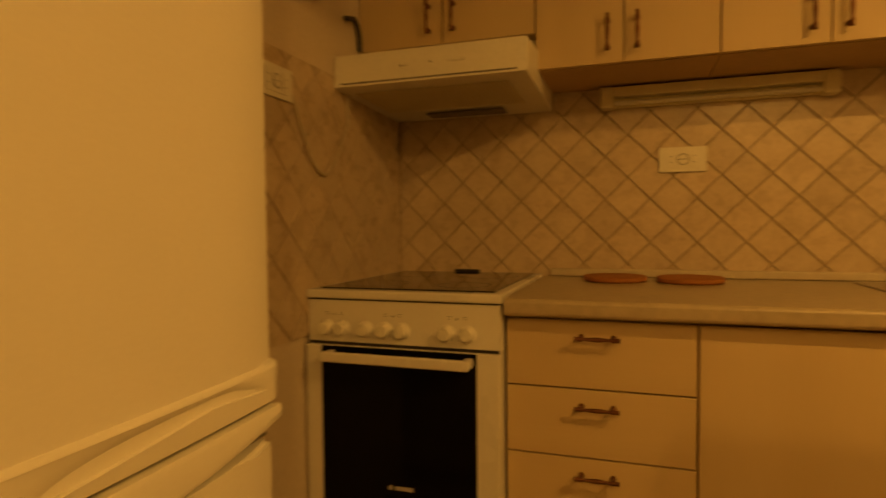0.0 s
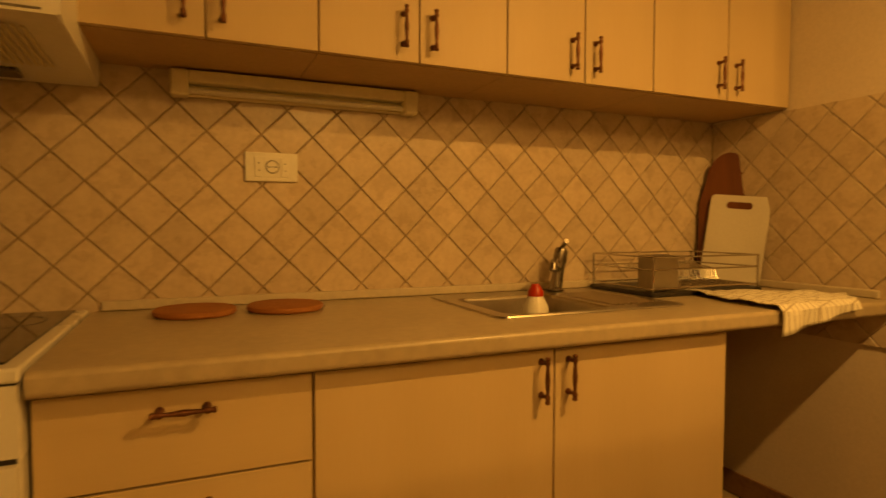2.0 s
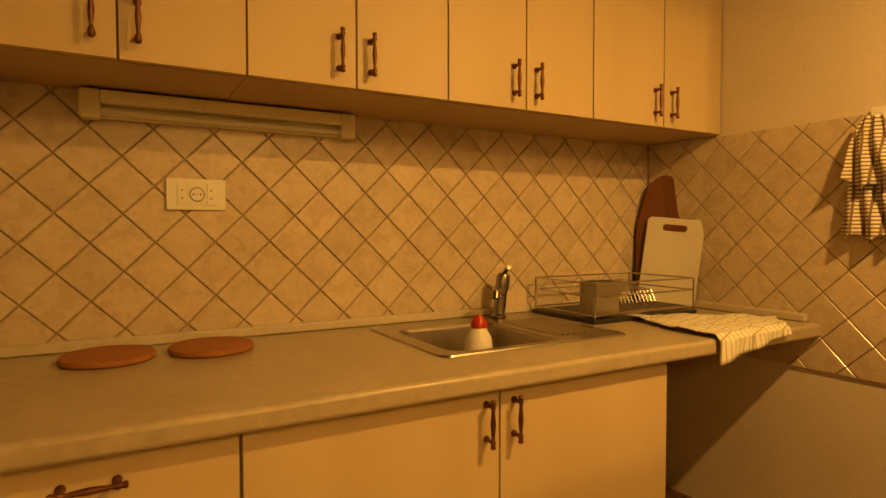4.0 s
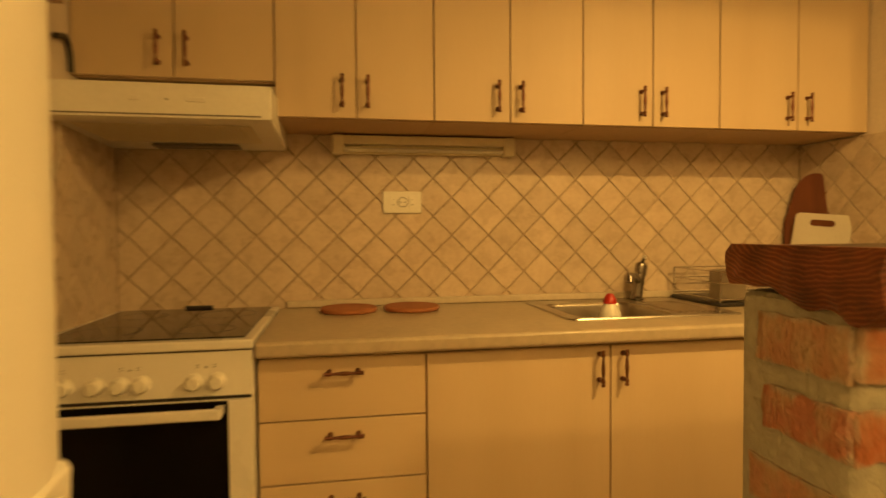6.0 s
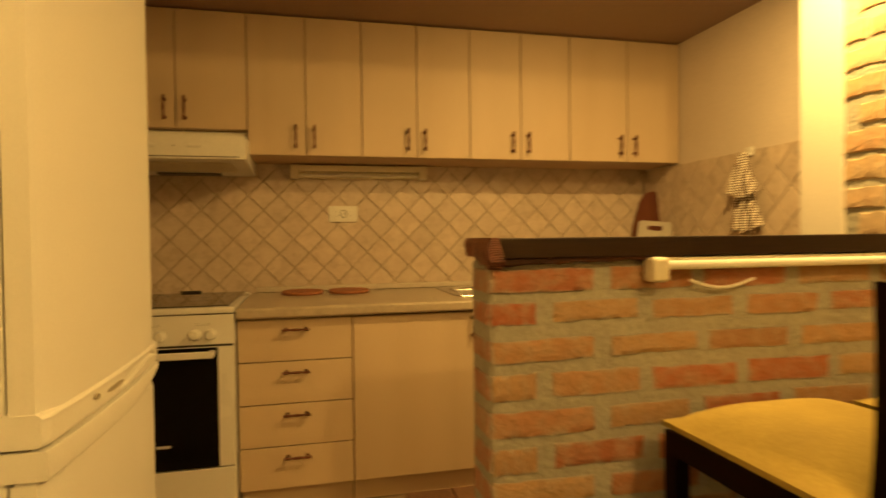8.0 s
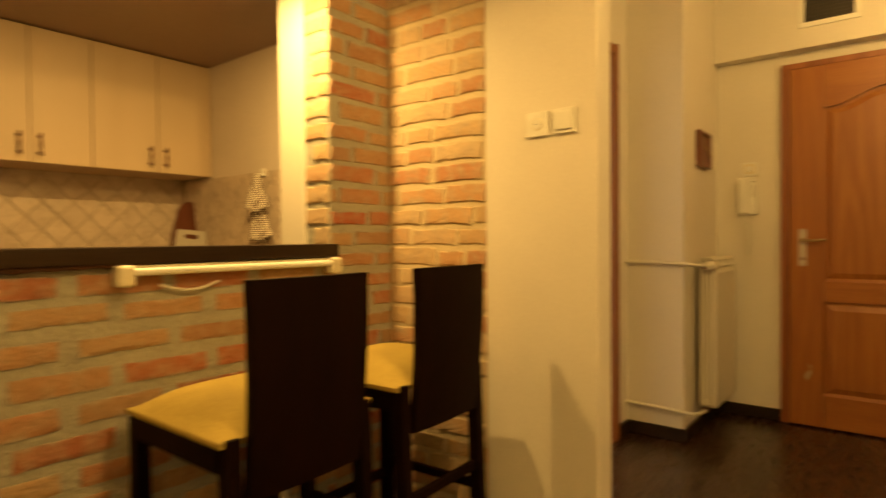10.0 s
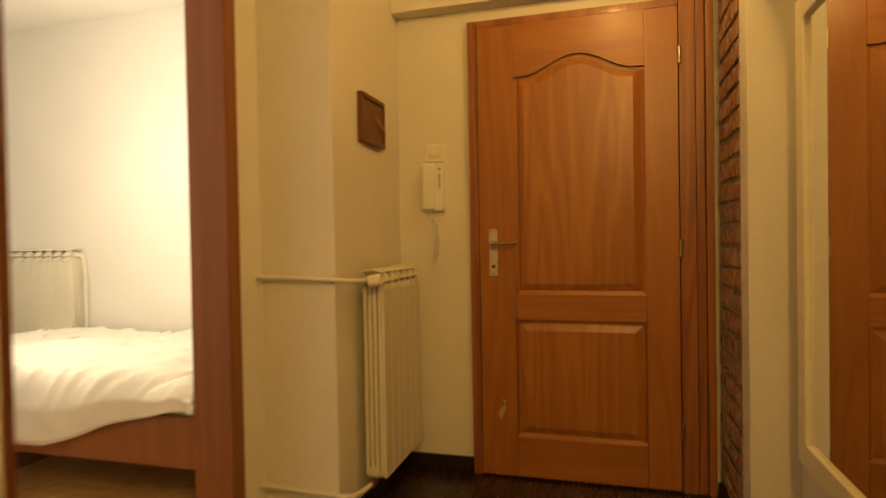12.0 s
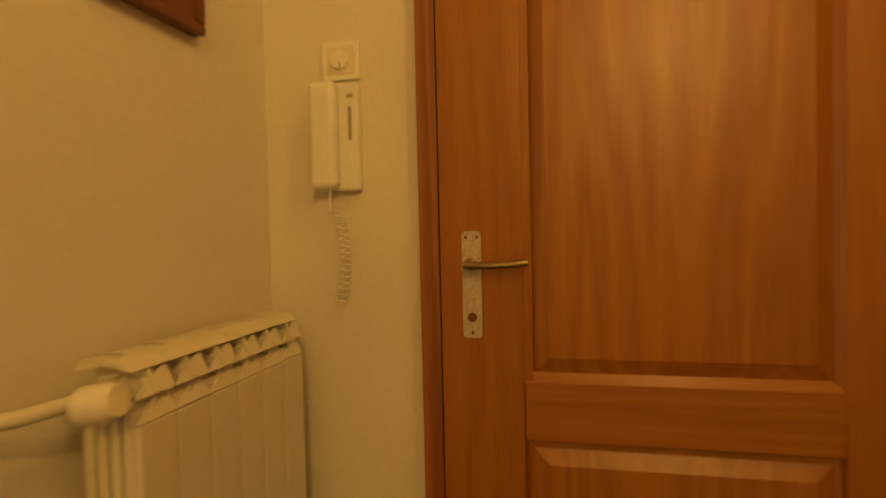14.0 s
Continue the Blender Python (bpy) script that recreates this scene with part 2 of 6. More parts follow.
SLAB = wood("charred_slab", (0.050, 0.026, 0.012), (0.016, 0.008, 0.004), 0.38, 3.0, 0, shine=0.22)
BARK = wood("raw_slab_edge", (0.17, 0.065, 0.03), (0.05, 0.02, 0.010), 0.8, 6.0, 0, contrast=1.6)
DARKWOOD = wood("wenge_wood", (0.012, 0.004, 0.002), (0.006, 0.002, 0.001), 0.6, 3.0, 2, shine=0.06)
CUSHION = material("mustard_suede", (0.48, 0.36, 0.085), 0.9, second=(0.36, 0.26, 0.055), scale=7, fine=150, bump=0.1)
PINE = wood("varnished_pine", (0.40, 0.150, 0.030), (0.27, 0.087, 0.017), 0.36, 5.0, 2, contrast=0.9)
PINE_PANEL = wood("varnished_pine_panel", (0.42, 0.165, 0.034), (0.26, 0.082, 0.016), 0.34, 6.5, 2, contrast=1.15, fibre=0.6)
PINE_H = wood("varnished_pine_rail", (0.40, 0.150, 0.030), (0.27, 0.087, 0.017), 0.36, 5.0, 1, contrast=0.9)
PINE_R = wood("red_pine_casing", (0.40, 0.145, 0.045), (0.22, 0.068, 0.022), 0.40, 4.5, 2, coat=0.1, contrast=1.5)
MAHOG = wood("mahogany_jamb", (0.30, 0.104, 0.028), (0.20, 0.062, 0.017), 0.45, 3.0, 2, coat=0.05)
FLOOR_DARK = wood("dark_floor", (0.050, 0.023, 0.011), (0.018, 0.008, 0.004), 0.26, 3.0, 0)
SKIRT = material("dark_skirting", (0.025, 0.014, 0.008), 0.55, amount=0.2, shine=0.25)
PARQUET = wood("oak_parquet", (0.54, 0.32, 0.115), (0.42, 0.23, 0.075), 0.38, 3.0, 0)
KFLOOR = material("terracotta_floor_tile", (0.30, 0.17, 0.10), 0.5, second=(0.20, 0.10, 0.06), scale=9, fine=60, spread=0.12)
RADIATOR = material("radiator_enamel", (0.72, 0.68, 0.56), 0.35, scale=5, fine=90, amount=0.03, bump=0.01)
LINEN = material("white_linen", (0.80, 0.78, 0.72), 0.95, scale=10, fine=220, amount=0.05, bump=0.1)
TERRA = material("cork_trivet", (0.42, 0.17, 0.08), 0.85, second=(0.34, 0.13, 0.06), scale=30, fine=160, bump=0.15)
BOARD_W = material("white_board", (0.72, 0.68, 0.60), 0.5, fine=140, amount=0.05, bump=0.03)
BOARD_R = wood("red_brown_board", (0.20, 0.065, 0.03), (0.12, 0.035, 0.018), 0.45, 4.0, 2)
RED = material("red_cap", (0.55, 0.03, 0.025), 0.35)
PLAQUE = wood("carved_plaque", (0.20, 0.086, 0.035), (0.12, 0.047, 0.020), 0.5, 4.0, 0)
STRAW = material("dry_straw", (0.55, 0.42, 0.20), 0.8)
GREYSEAM = material("fridge_gap", (0.20, 0.18, 0.15), 0.6)
SLOT = material("shaded_plastic", (0.42, 0.37, 0.27), 0.5)
INK = material("grey_print", (0.20, 0.18, 0.16), 0.6)
PALE_PRINT = material("pale_print", (0.55, 0.54, 0.52), 0.5)


def striped_cloth(name, lines_at, base, dark, turn=0.0):
    """Woven cotton with thin dark lines; lines_at gives axis, pitch and half width."""
    m = bpy.data.materials.new(name)
    m.use_nodes = True
    t, n = m.node_tree, m.node_tree.nodes
    b = n["Principled BSDF"]
    b.inputs["Roughness"].default_value = 0.95
    co, mp, xyz = n.new("ShaderNodeTexCoord"), n.new("ShaderNodeMapping"), n.new("ShaderNodeSeparateXYZ")
    mp.inputs["Rotation"].default_value = (0, 0, radians(turn))
    t.links.new(co.outputs["Object"], mp.inputs["Vector"])
    t.links.new(mp.outputs[0], xyz.inputs[0])
    lines = []
    for axis, pitch, half in lines_at:
        p = n.new("ShaderNodeMath")
        p.operation, p.inputs[1].default_value = "PINGPONG", pitch / 2
        t.links.new(xyz.outputs[axis], p.inputs[0])
        c = n.new("ShaderNodeMapRange")
        c.inputs[1].default_value, c.inputs[2].default_value = half, half + 0.0014
        c.inputs[3].default_value, c.inputs[4].default_value = 1.0, 0.0
        t.links.new(p.outputs[0], c.inputs[0])
        lines.append(c)
    top = n.new("ShaderNodeMath")
    top.operation = "MAXIMUM"
    t.links.new(lines[0].outputs[0], top.inputs[0])
    t.links.new(lines[1].outputs[0], top.inputs[1])
    mx = n.new("ShaderNodeMix")
    mx.data_type = "RGBA"
    mx.inputs[6].default_value, mx.inputs[7].default_value = (*base, 1), (*dark, 1)
    t.links.new(top.outputs[0], mx.inputs[0])
    t.links.new(mx.outputs[2], b.inputs["Base Color"])
    weave = n.new("ShaderNodeTexNoise")
    weave.inputs["Scale"].default_value = 300
    bp = n.new("ShaderNodeBump")
    bp.inputs["Strength"].default_value, bp.inputs["Distance"].default_value = 0.3, 0.004
    t.links.new(co.outputs["Object"], weave.inputs["Vector"])
    t.links.new(weave.outputs["Fac"], bp.inputs["Height"])
    t.links.new(bp.outputs[0], b.inputs["Normal"])
    return m


TOWEL = striped_cloth("striped_tea_towel", ((0, 0.021, 0.0010), (1, 0.034, 0.0010)), (0.80, 0.77, 0.67), (0.42, 0.36, 0.28), -14)
CHECK = striped_cloth("checked_towel", ((2, 0.011, 0.0016), (1, 0.024, 0.0022)), (0.78, 0.72, 0.60), (0.20, 0.13, 0.095))


def sawn_end():
    """End grain: curved year rings, pale ridges on dark red wood, in the plane of y and z."""
    m = bpy.data.materials.new("slab_end_grain")
    m.use_nodes = True
    t, n = m.node_tree, m.node_tree.nodes
    b = n["Principled BSDF"]
    b.inputs["Roughness"].default_value = 0.45
    co, mp, wave = n.new("ShaderNodeTexCoord"), n.new("ShaderNodeMapping"), n.new("ShaderNodeTexWave")
    mp.inputs["Location"].default_value = (0, -0.64, -1.30)
    t.links.new(co.outputs["Object"], mp.inputs["Vector"])
    wave.wave_type, wave.rings_direction = "RINGS", "X"
    wave.inputs["Scale"].default_value = 66
    wave.inputs["Distortion"].default_value, wave.inputs["Detail"].default_value = 8.0, 4.0
    wave.inputs["Detail Scale"].default_value = 0.6
    t.links.new(mp.outputs[0], wave.inputs["Vector"])
    blotch = n.new("ShaderNodeTexNoise")
    blotch.inputs["Scale"].default_value, blotch.inputs["Detail"].default_value = 22, 5
    t.links.new(co.outputs["Object"], blotch.inputs["Vector"])
    ramp = n.new("ShaderNodeValToRGB")
    ramp.color_ramp.elements[0].position, ramp.color_ramp.elements[0].color = 0.3, (0.12, 0.030, 0.013, 1)
    ramp.color_ramp.elements[1].position, ramp.color_ramp.elements[1].color = 1.0, (0.23, 0.075, 0.034, 1)
    ramp.color_ramp.elements.new(0.75).color = (0.17, 0.044, 0.019, 1)
    t.links.new(wave.outputs["Fac"], ramp.inputs[0])
    mx = n.new("ShaderNodeMix")
    mx.data_type, mx.blend_type = "RGBA", "MULTIPLY"
    mx.inputs[0].default_value = 0.7
    lift = n.new("ShaderNodeMapRange")
    lift.inputs[1].default_value, lift.inputs[2].default_value = 0.3, 0.65
    lift.inputs[3].default_value, lift.inputs[4].default_value = 0.3, 1.5
    t.links.new(blotch.outputs["Fac"], lift.inputs[0])
    t.links.new(ramp.outputs[0], mx.inputs[6])
    t.links.new(lift.outputs[0], mx.inputs[7])
    t.links.new(mx.outputs[2], b.inputs["Base Color"])
    bp = n.new("ShaderNodeBump")
    bp.inputs["Strength"].default_value, bp.inputs["Distance"].default_value = 0.25, 0.003
    t.links.new(wave.outputs["Fac"], bp.inputs["Height"])
    t.links.new(bp.outputs[0], b.inputs["Normal"])
    return m


SLAB_END = sawn_end()

mirror_glass = bpy.data.materials.new("mirror_silver")
mirror_glass.use_nodes = True
mirror_glass.node_tree.nodes["Principled BSDF"].inputs["Metallic"].default_value = 1.0
mirror_glass.node_tree.nodes["Principled BSDF"].inputs["Roughness"].default_value = 0.01
mirror_glass.node_tree.nodes["Principled BSDF"].inputs["Base Color"].default_value = (0.88, 0.89, 0.87, 1)


# ---- building helpers ----
def box(bm, x0, x1, y0, y1, z0, z1, bevel=0.0, seg=2):
    vs = [bm.verts.new((x, y, z)) for x in (x0, x1) for y in (y0, y1) for z in (z0, z1)]
    fs = [bm.faces.new([vs[i] for i in f]) for f in ((0, 1, 3, 2), (4, 6, 7, 5), (0, 4, 5, 1), (2, 3, 7, 6), (0, 2, 6, 4), (1, 5, 7, 3))]
    if bevel:
        es = list({e for f in fs for e in f.edges})
        bmesh.ops.bevel(bm, geom=es, offset=bevel, segments=seg, affect="EDGES", profile=0.5)
    return fs


def prism(bm, pts, axis, a, b, inset=0.0, top=None):
    """Extrude the outline pts (2D) from a to b along an axis; the far ring may be an outline of its own."""
    def at(p, v):
        q = list(p)
        q.insert(axis, v)
        return q
    lo = [bm.verts.new(at(p, a)) for p in pts]
    hi = [bm.verts.new(at(p, b)) for p in (top or pts)]
    n = len(pts)
    for i in range(n):
        bm.faces.new((lo[i], lo[(i + 1) % n], hi[(i + 1) % n], hi[i]))
    bm.faces.new(lo)
    bm.faces.new(hi)


def lathe(bm, profile, at=Matrix.Identity(4), seg=20):
    """Turn (radius, height) pairs round the z axis."""
    rings = [[bm.verts.new(at @ Vector((r * math.cos(2 * math.pi * k / seg), r * math.sin(2 * math.pi * k / seg), h))) for k in range(seg)] for r, h in profile]
    for a, b in zip(rings, rings[1:]):
        for k in range(seg):
            bm.faces.new((a[k], a[(k + 1) % seg], b[(k + 1) % seg], b[k]))
    bm.faces.new(rings[0])
    bm.faces.new(rings[-1])


def tube(bm, pts, r, seg=8):
    pts = [Vector(p) for p in pts]
    rings = []
    side = None
    for i, p in enumerate(pts):
        d = (pts[min(i + 1, len(pts) - 1)] - pts[max(i - 1, 0)]).normalized()
        if side is None:
            side = d.orthogonal().normalized()
        side = (side - d * side.dot(d)).normalized()
        up = d.cross(side)
        rings.append([bm.verts.new(p + r * (math.cos(2 * math.pi * k / seg) * side + math.sin(2 * math.pi * k / seg) * up)) for k in range(seg)])
    for a, b in zip(rings, rings[1:]):
        for k in range(seg):
            bm.faces.new((a[k], a[(k + 1) % seg], b[(k + 1) % seg], b[k]))
    bm.faces.new(rings[0])
    bm.faces.new(rings[-1])


def flatten_normals(me):
    """Weight the shading by face area, so that flat faces stay flat beside their rounded edges."""
    faces = [(p.normal.copy(), p.area) for p in me.polygons]
    around = [[] for _ in me.vertices]
    for p in me.polygons:
        for v in p.vertices:
            around[v].append(p.index)
    out = []
    for p in me.polygons:
        own = faces[p.index][0]
        for v in p.vertices:
            s = Vector((0, 0, 0))
            for k in around[v]:
                n, a = faces[k]
                if n.dot(own) > 0.76:
                    s += n * a
            out.append(s.normalized() if s.length > 1e-12 else own)
    me.normals_split_custom_set(out)


def mesh_of(name, bm, mat, smooth=False):
    bmesh.ops.recalc_face_normals(bm, faces=bm.faces)
    me = bpy.data.meshes.new(name)
    bm.to_mesh(me)
    bm.free()
    me.materials.append(mat)
    if smooth:
        for p in me.polygons:
            p.use_smooth = True
        me.set_sharp_from_angle(angle=radians(40))
        if len(me.vertices) < 4000:
            flatten_normals(me)
    return me


def part(name, bm, mat, parent=None, label="", smooth=True):
    ob = new(name, mesh_of(name, bm, mat, smooth))
    if parent is not None:
        ob.parent = parent
        ob.matrix_parent_inverse = parent.matrix_basis.inverted() if parent.parent is None else Matrix.Identity(4)
    return tagged(ob, label)


def thing(name, at, label, category, group=""):
    ob = new(name)
    ob.location = at
    ob.empty_display_size = 0.05
    bpy.context.view_layer.update()
    return tagged(ob, label, category, group)


def solid(name, bm, mat, label, category, group="", smooth=True):
    return tagged(part(name, bm, mat, None, "", smooth), label, category, group)


def structure(name, boxes, mat, label, bevel=0.0):
    bm = bmesh.new()
    for b in boxes:
        box(bm, *b, bevel=bevel)
    return tagged(part(name, bm, mat, None, "", False), label, "", "", "structure")


# ---- plan ----
BACK, RIGHT, LEFT = 2.34, 2.19, -0.525      # kitchen walls
UP_Y, UP_Z, K_CEIL = 2.015, 1.447, 2.065     # wall cabinets' front and underside, kitchen ceiling
LOW_Y, TOP_Z = 1.70, 0.815                   # base cabinets' front, worktop
CEIL = 2.62
PART_X = 2.175                               # partition with the switches
END_X, HALL_Y, BRICK_Y, NICHE_Y = 4.31, -0.15, -1.545, -1.704

wall_back = structure("wall_kitchen_back", [(-0.68, 2.32, BACK, BACK + 0.15, 0, CEIL)], GROUT, "plastered kitchen back wall behind the tiles")
structure("wall_kitchen_back_upper", [(-0.52, 2.185, BACK - 0.006, BACK, 1.47, K_CEIL)], PLASTER, "painted wall above the kitchen tiles")
wall_left = structure("wall_kitchen_left", [(-0.675, LEFT, 0.95, BACK, 0, CEIL)], PLASTER_LOW, "painted kitchen side wall beside the cooker")
structure("wall_left", [(-0.90, -0.72, -3.2, 0.95, 0, CEIL), (-0.72, -0.675, 0.95, 1.1, 0, CEIL)], PLASTER, "plain plastered side wall behind the fridge")
wall_right = structure("wall_kitchen_right", [(RIGHT, 2.31, 0.92, BACK, 0, CEIL)], PLASTER_LOW, "painted kitchen side wall beside the sink")
pillar = structure("pillar", [(1.862, RIGHT, 0.632, 0.765, 0, CEIL)], MORTAR, "brick pillar at the end of the bar")
structure("pillar_plaster", [(1.85, RIGHT, 0.765, 0.92, 0, CEIL)], PLASTER, "white plastered edge of the brick pillar", 0.004)
wall_partition = structure("wall_partition", [(PART_X + 0.012, 2.31, 0.14, 0.632, 0, CEIL)], MORTAR_WALL, "brick-faced partition beside the bar stools")
structure("wall_partition_plaster", [(PART_X, 2.285, -0.29, 0.14, 0, CEIL)], PLASTER, "cream plastered partition with two switches", 0.006)
structure("wall_hall_left", [(2.31, 2.58, 0.155, 0.28, 0, CEIL), (3.42, 3.60, 0.155, 0.28, 0, CEIL), (2.58, 3.42, 0.155, 0.28, 2.06, CEIL)], PLASTER, "cream hall wall with the bedroom doorway")
structure("wall_hall_pier", [(3.60, 4.46, HALL_Y, 0.28, 0, CEIL)], PLASTER, "cream hall pier behind the radiator", 0.004)
structure("wall_end", [(END_X, 4.46, -0.50, HALL_Y, 0, CEIL), (END_X, 4.46, -1.53, -0.50, 2.07, CEIL), (END_X, 4.46, -1.75, -1.53, 0, CEIL)], PLASTER, "cream hall end wall round the entrance door")
structure("wall_end_upper", [(4.225, END_X, BRICK_Y, HALL_Y, 2.135, CEIL)], PLASTER, "cream boxed-out wall above the entrance door", 0.003)
wall_brick = structure("wall_hall_brick", [(3.90, END_X, -1.75, BRICK_Y - 0.012, 0, CEIL)], MORTAR_DARK, "brick hall wall beside the entrance door")
structure("wall_hall_right", [(3.79, 3.90, -1.75, -1.55, 0, CEIL)], PLASTER, "cream plaster strip between brick and mirror niche", 0.003)
structure("wall_niche", [(2.35, 3.79, -1.88, NICHE_Y, 0, CEIL)], PLASTER, "cream back wall of the mirror niche")
structure("wall_niche_soffit", [(2.35, 3.79, NICHE_Y, -1.56, 1.95, CEIL)], PLASTER, "cream wall above the mirror niche", 0.003)
structure("wall_room_right", [(2.20, 2.35, -3.2, -1.56, 0, CEIL)], PLASTER, "plain cream room wall before the hall")
structure("wall_room_back", [(-0.90, 2.35, -3.35, -3.2, 0, CEIL)], PLASTER, "plain room wall behind the walk")
structure("wall_bedroom", [(4.66, 4.80, 0.28, 3.6, 0, 2.52), (2.31, 4.80, 3.6, 3.75, 0, 2.52), (2.31, 2.36, 0.28, 3.6, 0, 2.52), (4.46, 4.66, 0.20, 0.28, 0, 2.52)], PLASTER_BED, "white bedroom walls")
structure("ceiling", [(-0.90, 4.46, -3.35, 1.2, CEIL, CEIL + 0.12)], PLASTER, "white room and hall ceiling")
structure("ceiling_kitchen", [(-0.715, 1.85, 0.62, 0.95, K_CEIL, K_CEIL + 0.10), (-0.66, RIGHT, 0.95, BACK, K_CEIL, K_CEIL + 0.10), (-0.715, 1.85, 0.60, 0.62, K_CEIL, CEIL)], CEIL_KITCHEN, "low satin brown kitchen ceiling")
structure("ceiling_bedroom", [(2.31, 4.80, 0.28, 3.75, 2.52, 2.62)], PLASTER_BED, "white bedroom ceiling")
structure("floor", [(-0.90, 2.31, -3.35, 0.62, -0.12, 0), (2.31, 4.46, -3.35, 0.157, -0.12, 0)], FLOOR_DARK, "dark brown wooden floor of room and hall")
floor_kitchen = structure("floor_kitchen", [(-0.90, 2.31, 0.62, 2.49, -0.12, -0.006)], GROUT, "terracotta tiled kitchen floor")
floor_bedroom = structure("floor_bedroom", [(2.31, 4.80, 0.158, 3.75, -0.12, -0.012)], MAHOG, "oak parquet bedroom floor")

bm = bmesh.new()
for b in ((2.315, 2.575, 0.137, 0.155), (3.425, 3.60, 0.137, 0.155), (3.582, 3.60, HALL_Y - 0.018, 0.137), (3.60, END_X, HALL_Y - 0.018, HALL_Y),
          (END_X - 0.018, END_X, -0.495, HALL_Y - 0.018), (3.80, 3.90, BRICK_Y - 0.004, BRICK_Y + 0.012), (3.90, END_X - 0.05, BRICK_Y - 0.002, BRICK_Y + 0.014),
          (3.772, 3.79, NICHE_Y + 0.018, BRICK_Y + 0.012), (2.36, 3.79, NICHE_Y, NICHE_Y + 0.018)):
    box(bm, *b, 0.002, 0.068, 0.004)
tagged(part("baseboard", bm, SKIRT), "dark brown hall skirting board", "", "", "structure")
bm = bmesh.new()
box(bm, RIGHT - 0.012, RIGHT, 0.93, BACK - 0.014, 0.0, 0.085, 0.003)
box(bm, 1.54, RIGHT, BACK - 0.012, BACK, 0.0, 0.085, 0.003)
tagged(part("baseboard_kitchen", bm, KFLOOR), "brown tiled kitchen skirting", "", "", "structure")


# ---- kitchen: cabinets ----
def bow_handle(parent, at, upright):
    """A turned bronze handle with two feet; 0.1 m long."""
    bm = bmesh.new()
    m = Matrix.Translation(at)
    turn = Matrix.Identity(4) if upright else Matrix.Rotation(radians(90), 4, "Y")
    m = m @ Matrix.Translation((0, -0.026, 0)) @ turn
    prof = [(0.004, -0.052), (0.0065, -0.049), (0.0045, -0.044), (0.0065, -0.038), (0.0035, -0.030), (0.0045, -0.018), (0.0062, 0.0),
            (0.0045, 0.018), (0.0035, 0.030), (0.0065, 0.038), (0.0045, 0.044), (0.0065, 0.049), (0.004, 0.052)]
    lathe(bm, prof, m, 10)
    for s in (-0.037, 0.037):
        f = Matrix.Translation(at) @ turn @ Matrix.Translation((0, 0, s)) @ Matrix.Rotation(radians(90), 4, "X")
        lathe(bm, [(0.008, 0.0), (0.0075, 0.004), (0.0045, 0.008), (0.0045, 0.024), (0.006, 0.028)], f, 10)
    return part("handle", bm, BRONZE, parent, "dark bronze turned handle")


def front(parent, x0, x1, y, z0, z1, name="door", mat=BIRCH):
    bm = bmesh.new()
    box(bm, x0 + 0.0022, x1 - 0.0022, y, y + 0.018, z0 + 0.0022, z1 - 0.0022, 0.0015)
    return part(name, bm, mat, parent)


def wall_cabinet(x0, x1, z0, mid):
    cab = thing("wall_cabinet", ((x0 + x1) / 2, BACK, z0), "birch laminate wall cabinet with two plain doors under the ceiling", "cabinet", "kitchen wall cabinets")
    bm = bmesh.new()
    y0 = UP_Y + 0.0185
    box(bm, x0 + 0.001, x1 - 0.001, y0, BACK - 0.008, z0, K_CEIL - 0.002)
    part("body", bm, CARCASS, cab, "", False)
    for a, b, hx in ((x0, mid, mid - 0.044), (mid, x1, mid + 0.036)):
        d = front(cab, a, b, UP_Y, z0, K_CEIL - 0.004)
        bow_handle(d, (hx, UP_Y, z0 + 0.082), True)
    return cab


wall_cabinet(LEFT + 0.004, 0.05, 1.554, -0.238)
for x0, x1 in ((0.05, 0.547), (0.547, 1.058), (1.058, 1.572)):
    wall_cabinet(x0, x1, UP_Z, (x0 + x1) / 2)
wall_cabinet(1.572, 2.186, UP_Z, 1.888)

drawers = thing("drawer_unit", (0.246, LOW_Y, 0), "birch laminate base unit with four drawers beside the cooker", "cabinet", "kitchen base units")
bm = bmesh.new()
box(bm, 0.028, 0.4665, LOW_Y + 0.0185, 2.28, 0.09, 0.771)
part("body", bm, CARCASS, drawers, "", False)
bm = bmesh.new()
box(bm, 0.03, 0.466, LOW_Y + 0.05, LOW_Y + 0.066, 0.0, 0.088)
part("plinth", bm, BIRCH_H, drawers, "", False)
for i in range(4):
    z1 = 0.765 - 0.1675 * i
    d = front(drawers, 0.027, 0.467, LOW_Y, z1 - 0.1675, z1, "drawer_front", BIRCH_H)
    bow_handle(d, (0.247, LOW_Y, z1 - 0.042), False)

sink_unit = thing("sink_unit", (1.0, LOW_Y, 0), "birch laminate sink base unit with two doors", "cabinet", "kitchen base units")
bm = bmesh.new()
for b in ((0.4675, 0.483, LOW_Y + 0.0185, 2.28, 0.09, 0.770), (1.519, 1.535, LOW_Y + 0.0185, 2.28, 0.0, 0.770), (0.483, 1.519, LOW_Y + 0.03, 2.28, 0.09, 0.106),
          (0.994, 1.012, LOW_Y + 0.0185, LOW_Y + 0.06, 0.106, 0.770)):
    box(bm, *b)
part("body", bm, CARCASS, sink_unit, "", False)
bm = bmesh.new()
box(bm, 0.469, 1.519, LOW_Y + 0.05, LOW_Y + 0.066, 0.0, 0.088)
part("plinth", bm, BIRCH_H, sink_unit, "", False)
